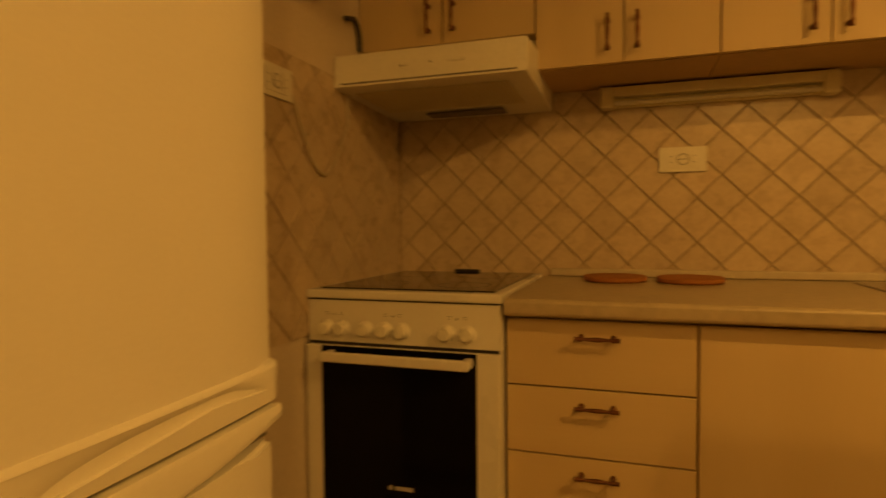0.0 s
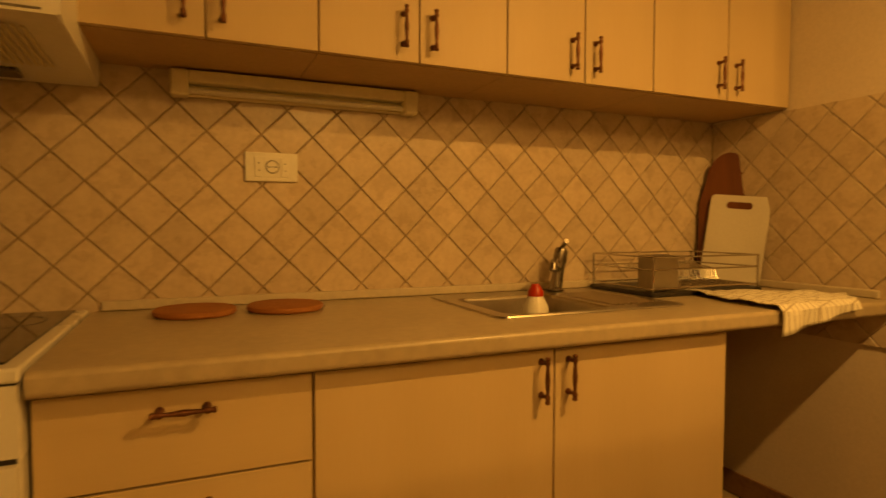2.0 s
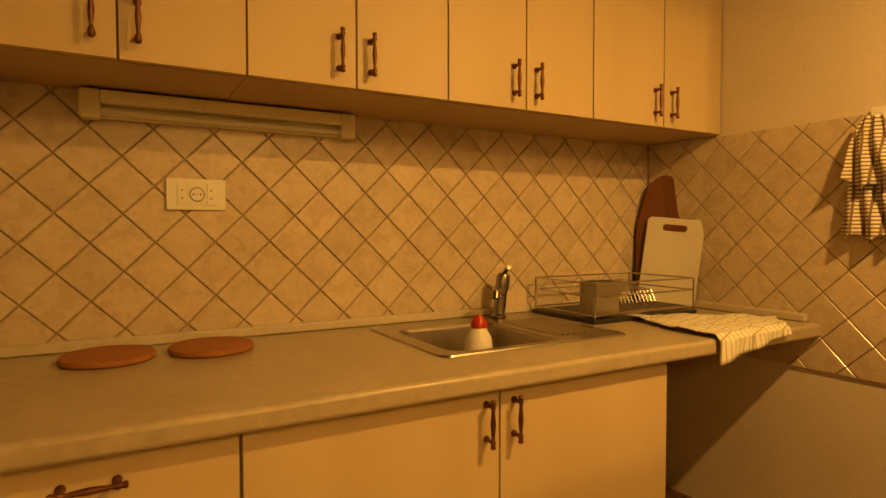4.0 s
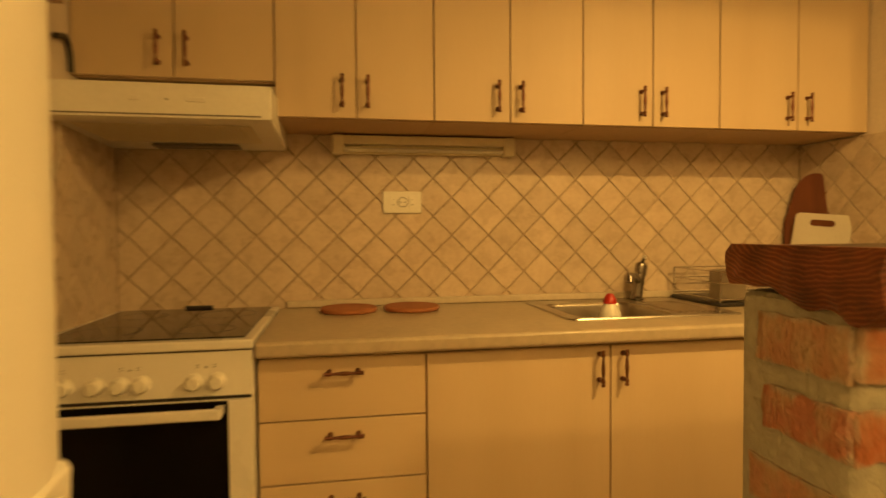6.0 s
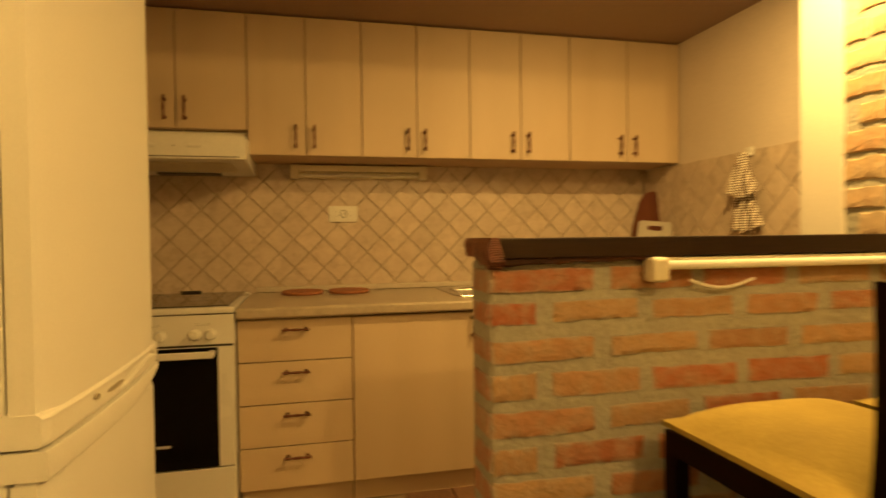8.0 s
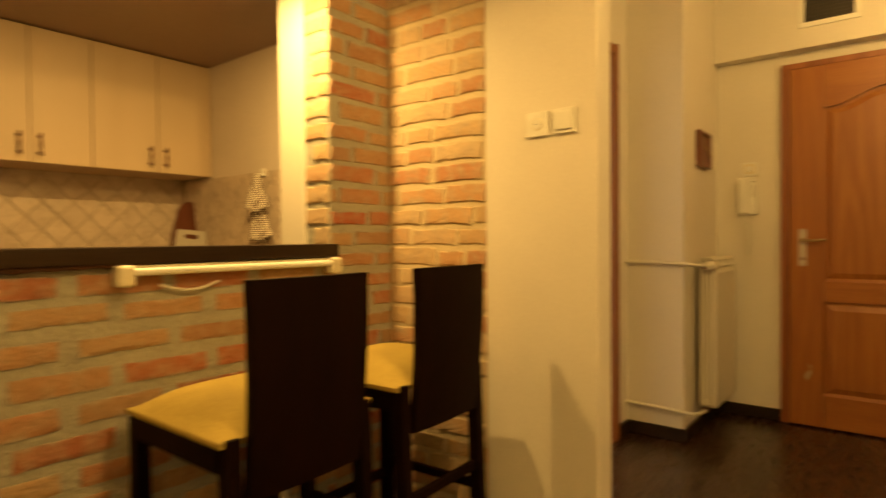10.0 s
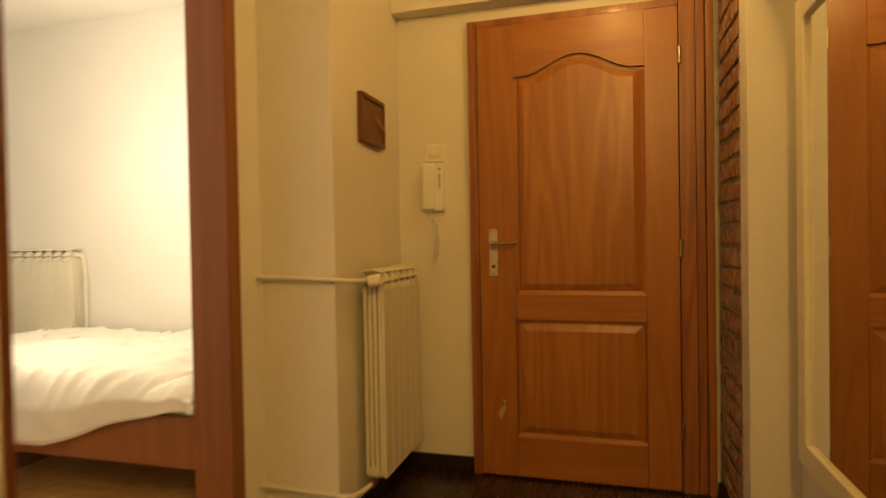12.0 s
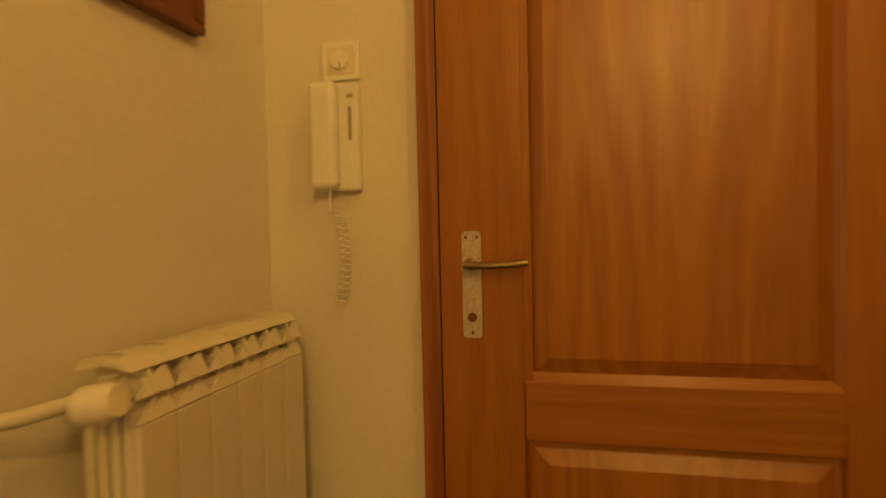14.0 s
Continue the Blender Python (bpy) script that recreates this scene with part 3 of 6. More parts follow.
for a, b, hx in ((0.4685, 1.003, 0.968), (1.003, 1.535, 1.04)):
    d = front(sink_unit, a, b, LOW_Y, 0.095, 0.765)
    bow_handle(d, (hx, LOW_Y, 0.70), True)

# worktop with the cut-out for the sink bowl
SX0, SX1, SY0, SY1 = 0.985, 1.315, 1.865, 2.205
bm = bmesh.new()
z0, r = TOP_Z - 0.043, 0.012
nose = [(SY0, z0), (SY0, TOP_Z)] + [(1.66 + r - r * math.sin(radians(15 * k)), TOP_Z - r + r * math.cos(radians(15 * k))) for k in range(7)]
nose += [(1.66 + r - r * math.cos(radians(15 * k)), z0 + r - r * math.sin(radians(15 * k))) for k in range(7)]
prism(bm, nose, 0, 0.03, 2.186)
for x0, x1, y0, y1 in ((0.03, SX0, SY0, SY1), (SX1, 2.186, SY0, SY1), (0.03, 2.186, SY1, BACK - 0.001)):
    box(bm, x0, x1, y0, y1, z0, TOP_Z)
solid("worktop", bm, WORKTOP, "long grey-beige laminate worktop along the kitchen wall", "worktop")
bm = bmesh.new()
box(bm, 0.05, 2.17, BACK - 0.022, BACK - 0.006, TOP_Z + 0.001, TOP_Z + 0.027, 0.005, 3)
box(bm, RIGHT - 0.022, RIGHT - 0.006, 1.70, BACK - 0.022, TOP_Z + 0.001, TOP_Z + 0.027, 0.005, 3)
solid("worktop_upstand", bm, TRIM, "pale plastic upstand strip behind the worktop", "trim")

# ---- kitchen: cooker ----
CX0, CX1, CY = -0.515, 0.022, 1.672
cooker = thing("cooker", (-0.25, CY, 0), "white enamelled freestanding cooker with a black glass oven door", "cooker")
bm = bmesh.new()
box(bm, CX0, CX1, CY + 0.002, 2.30, 0.02, 0.798, 0.004)
part("body", bm, ENAMEL, cooker)
bm = bmesh.new()
box(bm, CX0 - 0.002, CX1 + 0.003, CY - 0.012, 2.315, 0.800, 0.824, 0.006, 3)
top = part("hob_frame", bm, ENAMEL, cooker)
bm = bmesh.new()
box(bm, CX0 + 0.025, CX1 - 0.022, CY + 0.022, 2.29, 0.8235, 0.8275, 0.002)
part("hob_glass", bm, HOB, top, "dark ceramic glass hob", False)
for cx, cy, r in ((-0.38, 1.83, 0.09), (-0.12, 1.83, 0.075), (-0.38, 2.13, 0.075), (-0.12, 2.13, 0.09)):
    bm = bmesh.new()
    ring = [[bm.verts.new((cx + q * math.cos(k * math.pi / 24), cy + q * math.sin(k * math.pi / 24), 0.8279)) for k in range(48)] for q in (r, r - 0.003)]
    for k in range(48):
        bm.faces.new((ring[0][k], ring[0][(k + 1) % 48], ring[1][(k + 1) % 48], ring[1][k]))
    part("cooking_zone", bm, INK, top, "printed ring of a cooking zone", False)
bm = bmesh.new()
box(bm, -0.29, -0.20, 2.292, 2.31, 0.8245, 0.836, 0.003)
part("vent", bm, PLASTIC_K, top)
bm = bmesh.new()
box(bm, CX0 + 0.001, CX1 - 0.001, CY - 0.004, CY + 0.002, 0.684, 0.796, 0.002)
panel = part("control_panel", bm, ENAMEL, cooker)
bm = bmesh.new()
box(bm, CX0 + 0.004, CX1 - 0.004, CY - 0.003, CY + 0.002, 0.7965, 0.8005)
box(bm, CX0 + 0.006, CX1 - 0.006, CY - 0.002, CY + 0.002, 0.676, 0.684)
part("shadow_gap", bm, PLASTIC_K, cooker, "", False)
for kx in (-0.457, -0.412, -0.343, -0.288, -0.239, -0.117, -0.063):
    bm = bmesh.new()
    m = Matrix.Translation((kx, CY - 0.004, 0.722)) @ Matrix.Rotation(radians(90), 4, "X")
    lathe(bm, [(0.0215, 0.0), (0.0215, 0.004), (0.0185, 0.007), (0.017, 0.022), (0.0145, 0.026)], m, 24)
    box(bm, kx - 0.0015, kx + 0.0015, CY - 0.032, CY - 0.028, 0.722, 0.738)
    part("knob", bm, PLASTIC_W, panel)
for kx in (-0.265, -0.09, -0.435):
    bm = bmesh.new()
    lathe(bm, [(0.003, 0.0), (0.003, 0.001)], Matrix.Translation((kx, CY - 0.0042, 0.758)) @ Matrix.Rotation(radians(90), 4, "X"), 10)
    for dx in (-0.02, 0.02):
        box(bm, kx + dx - 0.004, kx + dx + 0.004, CY - 0.0052, CY - 0.004, 0.757, 0.7585)
        box(bm, kx + dx - 0.004, kx + dx + 0.004, CY - 0.0052, CY - 0.004, 0.763, 0.7645)
    part("dial_print", bm, INK, panel, "", False)
bm = bmesh.new()
box(bm, CX0 + 0.002, CX1 - 0.002, CY - 0.020, CY, 0.226, 0.676, 0.003)
oven = part("oven_door", bm, ENAMEL, cooker)
bm = bmesh.new()
box(bm, -0.4655, -0.0365, CY - 0.0225, CY - 0.001, 0.2265, 0.6755, 0.001)
part("glass", bm, OVEN_GLASS, oven, "black oven glass", False)
bm = bmesh.new()
box(bm, -0.445, -0.045, CY - 0.070, CY - 0.052, 0.642, 0.668, 0.005, 3)
for hx in (-0.445, -0.065):
    box(bm, hx, hx + 0.02, CY - 0.056, CY - 0.018, 0.644, 0.666, 0.003)
part("handle", bm, ENAMEL, oven)
bm = bmesh.new()
lathe(bm, [(0.0065, 0), (0.0065, 0.001)], Matrix.Translation((-0.268, CY - 0.0226, 0.315)) @ Matrix.Rotation(radians(90), 4, "X"), 16)
box(bm, -0.255, -0.205, CY - 0.0234, CY - 0.0226, 0.310, 0.320)
part("maker_mark", bm, PALE_PRINT, oven, "small pale maker's mark", False)
bm = bmesh.new()
box(bm, CX0 + 0.002, CX1 - 0.002, CY - 0.020, CY, 0.055, 0.220, 0.004)
part("drawer_front", bm, ENAMEL, cooker)

# ---- kitchen: hood ----
hood = thing("cooker_hood", (-0.24, BACK, 1.39), "white slim cooker hood with slotted grille under the cabinet", "cooker hood")
bm = bmesh.new()
prism(bm, [(1.845, 1.497), (1.835, 1.403), (1.86, 1.398), (2.325, 1.384), (2.325, 1.55), (2.06, 1.55), (2.05, 1.50)], 0, LEFT + 0.004, 0.058)
bmesh.ops.bevel(bm, geom=[e for e in bm.edges if abs(e.verts[0].co.x - e.verts[1].co.x) < 1e-5], offset=0.004, segments=2, affect="EDGES")
part("body", bm, PLASTIC_W, hood)
bm = bmesh.new()
n_slots = 34
for i in range(n_slots):
    x = -0.47 + 0.47 * i / n_slots
    m = pose(x, 2.02, 1.3905, -1.7, 0, 0)
    vs = [bm.verts.new(m @ Vector(p)) for p in ((0, -0.13, 0), (0.006, -0.13, 0), (0.006, 0.13, 0), (0, 0.13, 0), (0, -0.13, -0.004), (0.006, -0.13, -0.004), (0.006, 0.13, -0.004), (0, 0.13, -0.004))]
    for f in ((0, 1, 2, 3), (4, 5, 6, 7), (0, 1, 5, 4), (1, 2, 6, 5), (2, 3, 7, 6), (3, 0, 4, 7)):
        bm.faces.new([vs[k] for k in f])
tagged(part("grille", bm, PLASTIC_Y, hood, "", False), "", "", "", "stuff")
bm = bmesh.new()
box(bm, -0.36, -0.09, 2.20, 2.27, 1.3775, 1.3855, 0.002)
part("lamp_cover", bm, GREYSEAM, hood, "", False)
bm = bmesh.new()
box(bm, LEFT + 0.03, 0.03, 1.834, 1.842, 1.409, 1.413)
part("seam", bm, GREYSEAM, hood, "", False)
for x0, w in ((-0.31, 0.028), (-0.165, 0.05)):
    bm = bmesh.new()
    box(bm, x0, x0 + w, 1.836, 1.846, 1.447, 1.460, 0.003)
    part("switch", bm, PLASTIC_W, hood)
bm = bmesh.new()
lathe(bm, [(0.003, 0), (0.003, 0.004)], Matrix.Translation((-0.215, 1.842, 1.453)) @ Matrix.Rotation(radians(90), 4, "X"), 10)
part("print", bm, INK, hood, "", False)

# ---- kitchen: tube light, sockets, cords ----
strip = thing("under_cabinet_light", (0.56, BACK, 1.40), "white plastic fluorescent batten under the wall cabinets, switched off", "lamp")
bm = bmesh.new()
box(bm, 0.262, 0.858, BACK - 0.060, BACK - 0.008, 1.409, 1.441, 0.004)
box(bm, 0.262, 0.858, BACK - 0.024, BACK - 0.008, 1.378, 1.409, 0.003)
part("housing", bm, PLASTIC_Y, strip)
for x0 in (0.218, 0.857):
    bm = bmesh.new()
    box(bm, x0, x0 + 0.045, BACK - 0.062, BACK - 0.008, 1.373, 1.443, 0.008, 3)
    part("end_cap", bm, PLASTIC_Y, strip)
bm = bmesh.new()
tube(bm, [(0.262, BACK - 0.037, 1.391), (0.858, BACK - 0.037, 1.391)], 0.008, 14)
part("tube", bm, PLASTIC_W, strip)


def socket_plate(at, normal_x, w, h, name, label, face):
    """A wall plate; face draws what is on it, in plate coordinates (u right, v up, n out)."""
    t = thing(name, at, label, "socket" if "socket" in name else "switch")
    if normal_x == 0:
        m = Matrix.Translation(at)                       # looks along -y
    else:
        m = Matrix.Translation(at) @ Matrix.Rotation(radians(-90 if normal_x < 0 else 90), 4, "Z")

    def add(nm, mat, boxes, discs=(), bev=0.002, label=""):
        b = bmesh.new()
        for u0, u1, v0, v1, n0, n1 in boxes:
            box(b, u0, u1, -n1, -n0, v0, v1, bev)
        for u, v, r, n0, n1 in discs:
            lathe(b, [(r, n0), (r, n1 - 0.001), (r - 0.001, n1)], Matrix.Translation((u, 0, v)) @ Matrix.Rotation(radians(90), 4, "X"), 20)
        b.transform(m)
        return part(nm, b, mat, t, label)
    face(add, w, h)
    return t


def triple_socket(add, w, h):
    add("plate", PLASTIC_W, [(-w / 2, w / 2, -h / 2, h / 2, 0.0, 0.010)])
    add("insert", PLASTIC_W, [(-0.046, -0.024, -0.028, 0.028, 0.009, 0.013), (-0.022, 0.024, -0.028, 0.028, 0.009, 0.012), (0.026, 0.046, -0.028, 0.028, 0.009, 0.013)], (), 0.001)
    add("socket_well", GREYSEAM, [], [(0.001, 0.0, 0.019, 0.010, 0.0132)])
    add("socket_core", PLASTIC_W, [], [(0.001, 0.0, 0.0165, 0.010, 0.0140)])
    for hole in ([(-0.008, 0, 0.003, 0.012, 0.0146), (0.010, 0, 0.003, 0.012, 0.0146), (0.001, 0, 0.002, 0.012, 0.0146), (-0.035, 0.010, 0.002, 0.012, 0.0142),
                                     (-0.035, -0.010, 0.002, 0.012, 0.0142), (0.036, 0.010, 0.002, 0.012, 0.0142), (0.036, -0.010, 0.002, 0.012, 0.0142)]):
        add("pin_hole", PLASTIC_K, [], [hole])


def rocker(add, w, h):
    add("plate", PLASTIC_W, [(-w / 2, w / 2, -h / 2, h / 2, 0.0, 0.009)])
    add("rocker", PLASTIC_W, [(-w / 2 + 0.012, w / 2 - 0.012, -h / 2 + 0.012, h / 2 - 0.012, 0.008, 0.0145)])


def dial(add, w, h):
    add("plate", PLASTIC_W, [(-w / 2, w / 2, -h / 2, h / 2, 0.0, 0.009)])
    add("surround", PLASTIC_Y, [(-w / 2 + 0.011, w / 2 - 0.011, -h / 2 + 0.011, h / 2 - 0.011, 0.008, 0.011)])
    add("dial", PLASTIC_W, [], [(0, 0, 0.019, 0.010, 0.019)])
    add("pointer", GREYSEAM, [(0.001, 0.003, -0.016, -0.006, 0.0188, 0.0196)], (), 0.0)


def earth_socket(add, w, h):
    add("plate", PLASTIC_W, [(-w / 2, w / 2, -h / 2, h / 2, 0.0, 0.009)])
    add("socket_well", PLASTIC_Y, [], [(0, 0, 0.021, 0.008, 0.0105)])
    add("socket_core", PLASTIC_W, [], [(0, 0, 0.018, 0.008, 0.0115)])
    for u in (-0.0095, 0.0095):
        add("pin_hole", PLASTIC_K, [], [(u, 0, 0.0028, 0.01, 0.0122)])


socket_plate((0.475, BACK - 0.0065, 1.201), 0, 0.144, 0.081, "wall_socket", "white wall socket plate on the kitchen tiles", triple_socket)
socket_plate((LEFT + 0.0065, 1.53, 1.352), 1, 0.14, 0.081, "wall_socket", "white wall socket plate beside the fridge", triple_socket)
socket_plate((PART_X - 0.0005, -0.078, 1.473), -1, 0.083, 0.083, "wall_socket", "white socket with a hinged cover on the partition", earth_socket)
socket_plate((PART_X - 0.0005, -0.176, 1.474), -1, 0.083, 0.083, "light_switch", "white rocker light switch on the partition", rocker)
socket_plate((END_X - 0.0005, -0.331, 1.491), -1, 0.083, 0.081, "dimmer_switch", "white rotary dimmer switch above the intercom", dial)

bm = bmesh.new()
pts = [(LEFT + 0.018, 1.60 + 0.02 * i + 0.0, 1.33 - 0.16 * math.sin(math.pi * i / 14) - 0.004 * i) for i in range(15)]
pts += [(LEFT + 0.018, 1.90, 1.28 + 0.02 * k) for k in range(1, 7)]
tube(bm, pts, 0.0045, 8)
part("power_cord", bm, TRIM, hood, "cream electric cord looped on the tiles")
bm = bmesh.new()
box(bm, LEFT + 0.001, -0.40, 1.20, 1.70, 1.64, 1.92, 0.004)
solid("wall_box", bm, CARCASS, "brown wall-mounted box above the fridge side", "cabinet")

bm = bmesh.new()
tube(bm, [(LEFT + 0.012, 2.000, 1.556), (LEFT + 0.012, 1.998, 1.60), (LEFT + 0.012, 1.985, 1.632), (LEFT + 0.014, 1.955, 1.645), (LEFT + 0.016, 1.925, 1.635), (LEFT + 0.016, 1.90, 1.628)], 0.008, 10)
solid("hood_hose", bm, PLASTIC_K, "short dark bent hose beside the hood cabinet", "hose")

# ---- kitchen: sink and what stands round it ----
sink = thing("sink", (1.23, 2.06, TOP_Z), "stainless steel inset sink with a draining board", "sink")
bm = bmesh.new()
RX0, RX1, RY0, RY1 = 0.93, 1.53, 1.82, 2.28


def rounded(x0, x1, y0, y1, r, seg=5):
    out = []
    for cx, cy, a in ((x1 - r, y1 - r, 0), (x0 + r, y1 - r, 90), (x0 + r, y0 + r, 180), (x1 - r, y0 + r, 270)):
        for k in range(seg + 1):
            q = radians(a + 90 * k / seg)
            out.append((cx + r * math.cos(q), cy + r * math.sin(q)))
    return out


def ring_surface(bm, rings):
    loops = [[bm.verts.new((x, y, z)) for x, y in pts] for pts, z in rings]
    for a, b in zip(loops, loops[1:]):
        n = len(a)
        for k in range(n):
            bm.faces.new((a[k], a[(k + 1) % n], b[(k + 1) % n], b[k]))
    bm.faces.new(loops[-1])


ring_surface(bm, [(rounded(RX0, RX1, RY0, RY1, 0.03), TOP_Z + 0.001), (rounded(RX0 + 0.002, RX1 - 0.002, RY0 + 0.002, RY1 - 0.002, 0.03), TOP_Z + 0.005),
                  (rounded(RX0 + 0.012, RX1 - 0.012, RY0 + 0.012, RY1 - 0.012, 0.025), TOP_Z + 0.004),
                  (rounded(SX0 - 0.008, RX1 - 0.02, SY0 - 0.008, SY1 + 0.008, 0.05), TOP_Z + 0.002),
                  (rounded(SX0 - 0.004, SX1 + 0.004, SY0 - 0.004, SY1 + 0.004, 0.05), TOP_Z + 0.0015),
                  (rounded(SX0 + 0.004, SX1 - 0.004, SY0 + 0.004, SY1 - 0.004, 0.05), TOP_Z - 0.01),
                  (rounded(SX0 + 0.012, SX1 - 0.012, SY0 + 0.012, SY1 - 0.012, 0.055), TOP_Z - 0.13),
                  (rounded(SX0 + 0.04, SX1 - 0.04, SY0 + 0.04, SY1 - 0.04, 0.05), TOP_Z - 0.15)])
part("bowl", bm, STEEL, sink)
for i in range(7):
    bm = bmesh.new()
    tube(bm, [(1.35 + 0.022 * i, 1.90, TOP_Z + 0.003), (1.35 + 0.022 * i, 2.18, TOP_Z + 0.003)], 0.004, 8)
    part("drainer_rib", bm, STEEL, sink)
bm = bmesh.new()
lathe(bm, [(0.032, 0), (0.032, 0.003), (0.02, 0.004)], Matrix.Translation((1.15, 2.03, TOP_Z - 0.150)), 20)
part("drain", bm, CHROME, sink)

tap = thing("tap", (1.385, 2.255, TOP_Z), "chrome single-lever kitchen tap at the sink", "tap")
bm = bmesh.new()
lean = Matrix.Translation((1.385, 2.255, TOP_Z)) @ Matrix.Rotation(radians(9), 4, "Y")
lathe(bm, [(0.027, 0.004), (0.027, 0.010), (0.021, 0.016), (0.0195, 0.095), (0.023, 0.102), (0.023, 0.140), (0.017, 0.150)], lean, 20)
part("body", bm, TAP_M, tap)
bm = bmesh.new()
tube(bm, [(1.392, 2.25, TOP_Z + 0.075), (1.36, 2.215, TOP_Z + 0.098), (1.32, 2.17, TOP_Z + 0.105), (1.30, 2.145, TOP_Z + 0.098), (1.295, 2.14, TOP_Z + 0.082)], 0.0125, 12)
part("spout", bm, TAP_M, tap)
bm = bmesh.new()
tube(bm, [(1.408, 2.255, TOP_Z + 0.145), (1.405, 2.235, TOP_Z + 0.162), (1.39, 2.20, TOP_Z + 0.172)], 0.008, 10)
part("lever", bm, TAP_M, tap)

bottle = thing("detergent_bottle", (1.163, 2.03, TOP_Z - 0.148), "white squeeze bottle with a red cap standing in the sink", "bottle")
bm = bmesh.new()
lathe(bm, [(0.036, 0.0), (0.040, 0.006), (0.040, 0.10), (0.036, 0.14), (0.020, 0.170), (0.016, 0.174)], Matrix.Translation((1.163, 2.03, TOP_Z - 0.147)), 22)
part("body", bm, PLASTIC_W, bottle)
bm = bmesh.new()
lathe(bm, [(0.023, 0.0), (0.023, 0.012), (0.016, 0.024), (0.010, 0.034)], Matrix.Translation((1.163, 2.03, TOP_Z + 0.022)), 18)
part("cap", bm, RED, bottle, "red cap")
bm = bmesh.new()
for k in range(3):
    lathe(bm, [(0.0406, 0.045 + 0.018 * k), (0.0406, 0.051 + 0.018 * k)], Matrix.Translation((1.163, 2.03, TOP_Z - 0.147)), 22)
part("print", bm, INK, bottle, "", False)

for cx in (0.270, 0.488):
    bm = bmesh.new()
    lathe(bm, [(0.092, 0.001), (0.097, 0.006), (0.097, 0.014), (0.092, 0.018), (0.03, 0.0185)], Matrix.Translation((cx, 2.18, TOP_Z)), 40)
    solid("trivet", bm, TERRA, "round terracotta-coloured cork trivet on the worktop", "trivet", "trivets")

# dish rack on its tray
rack = thing("dish_rack", (1.82, 2.12, TOP_Z), "chrome wire dish rack on a dark tray beside the sink", "dish rack")
X0, X1, Y0, Y1 = 1.57, 2.03, 2.00, 2.29
bm = bmesh.new()
box(bm, X0 - 0.01, X1 + 0.01, Y0 - 0.01, Y1 + 0.01, TOP_Z + 0.001, TOP_Z + 0.016, 0.005)
part("tray", bm, PLASTIC_K, rack, "dark plastic drip tray")
for z, g in ((TOP_Z + 0.025, 0.0), (TOP_Z + 0.085, 0.0), (TOP_Z + 0.125, 0.0)):
    bm = bmesh.new()
    tube(bm, [(X0, Y0, z), (X1, Y0, z), (X1, Y1, z), (X0, Y1, z), (X0, Y0, z)], 0.0028, 8)
    part("rim_wire", bm, CHROME, rack)
for x, y in ((X0, Y0), (X1, Y0), (X1, Y1), (X0, Y1)):
    bm = bmesh.new()
    tube(bm, [(x, y, TOP_Z + 0.014), (x, y, TOP_Z + 0.127)], 0.003, 8)
    part("corner_wire", bm, CHROME, rack)
for i in range(18):
    x = X0 + 0.12 + (X1 - X0 - 0.14) * i / 17
    bm = bmesh.new()
    tube(bm, [(x, Y0, TOP_Z + 0.026), (x, Y0 + 0.05, TOP_Z + 0.022), (x, (Y0 + Y1) / 2, TOP_Z + 0.03), (x, (Y0 + Y1) / 2 + 0.02, TOP_Z + 0.07), (x, Y1, TOP_Z + 0.085)], 0.0018, 6)
    part("plate_wire", bm, CHROME, rack)
bm = bmesh.new()
for b in ((X0 + 0.005, X0 + 0.105, Y0 + 0.003, Y0 + 0.006, TOP_Z + 0.028, TOP_Z + 0.13), (X0 + 0.005, X0 + 0.105, Y0 + 0.07, Y0 + 0.073, TOP_Z + 0.028, TOP_Z + 0.13),
          (X0 + 0.005, X0 + 0.008, Y0 + 0.006, Y0 + 0.07, TOP_Z + 0.028, TOP_Z + 0.13), (X0 + 0.102, X0 + 0.105, Y0 + 0.006, Y0 + 0.07, TOP_Z + 0.028, TOP_Z + 0.13),
          (X0 + 0.005, X0 + 0.105, Y0 + 0.003, Y0 + 0.073, TOP_Z + 0.024, TOP_Z + 0.028)):
    box(bm, *b, 0.001)
part("cutlery_holder", bm, STEEL, rack, "small steel cutlery box")


def cloth(bm, nu, nv, f):
    g = [[bm.verts.new(f(i / nu, j / nv)) for j in range(nv + 1)] for i in range(nu + 1)]
    for i in range(nu):
        for j in range(nv):
            bm.faces.new((g[i][j], g[i + 1][j], g[i + 1][j + 1], g[i][j + 1]))


def thicken(ob, t):
    md = ob.modifiers.new("thickness", "SOLIDIFY")
    md.thickness, md.offset = t, 1
    return ob


def tea_towel(u, v):
    # spread over the worktop, its front edge hangs down
    far = Vector((1.725 + 0.42 * u, 2.05 - 0.27 * u))
    near = Vector((1.665 + 0.33 * u, 1.655))
    w = min(1.0, v / 0.82)
    q = far.lerp(near, w)
    q.x += 0.008 * math.sin(9 * v + 3 * u)
    z = TOP_Z + 0.010 + 0.012 * abs(noise.noise((q.x * 11, q.y * 11, 0.3))) + 0.005 * noise.noise((q.x * 31, q.y * 27, 2.3))
    if v > 0.82:
        d = (v - 0.82) / 0.18
        return Vector((q.x, 1.646 - 0.006 * math.sin(14 * u) * d, TOP_Z + 0.008 - 0.075 * d * (1 - 0.75 * u)))
    return Vector((q.x, q.y, z))


bm = bmesh.new()
cloth(bm, 30, 26, tea_towel)
thicken(solid("tea_towel", bm, TOWEL, "cream cotton tea towel lying over the worktop edge", "towel"), 0.003)

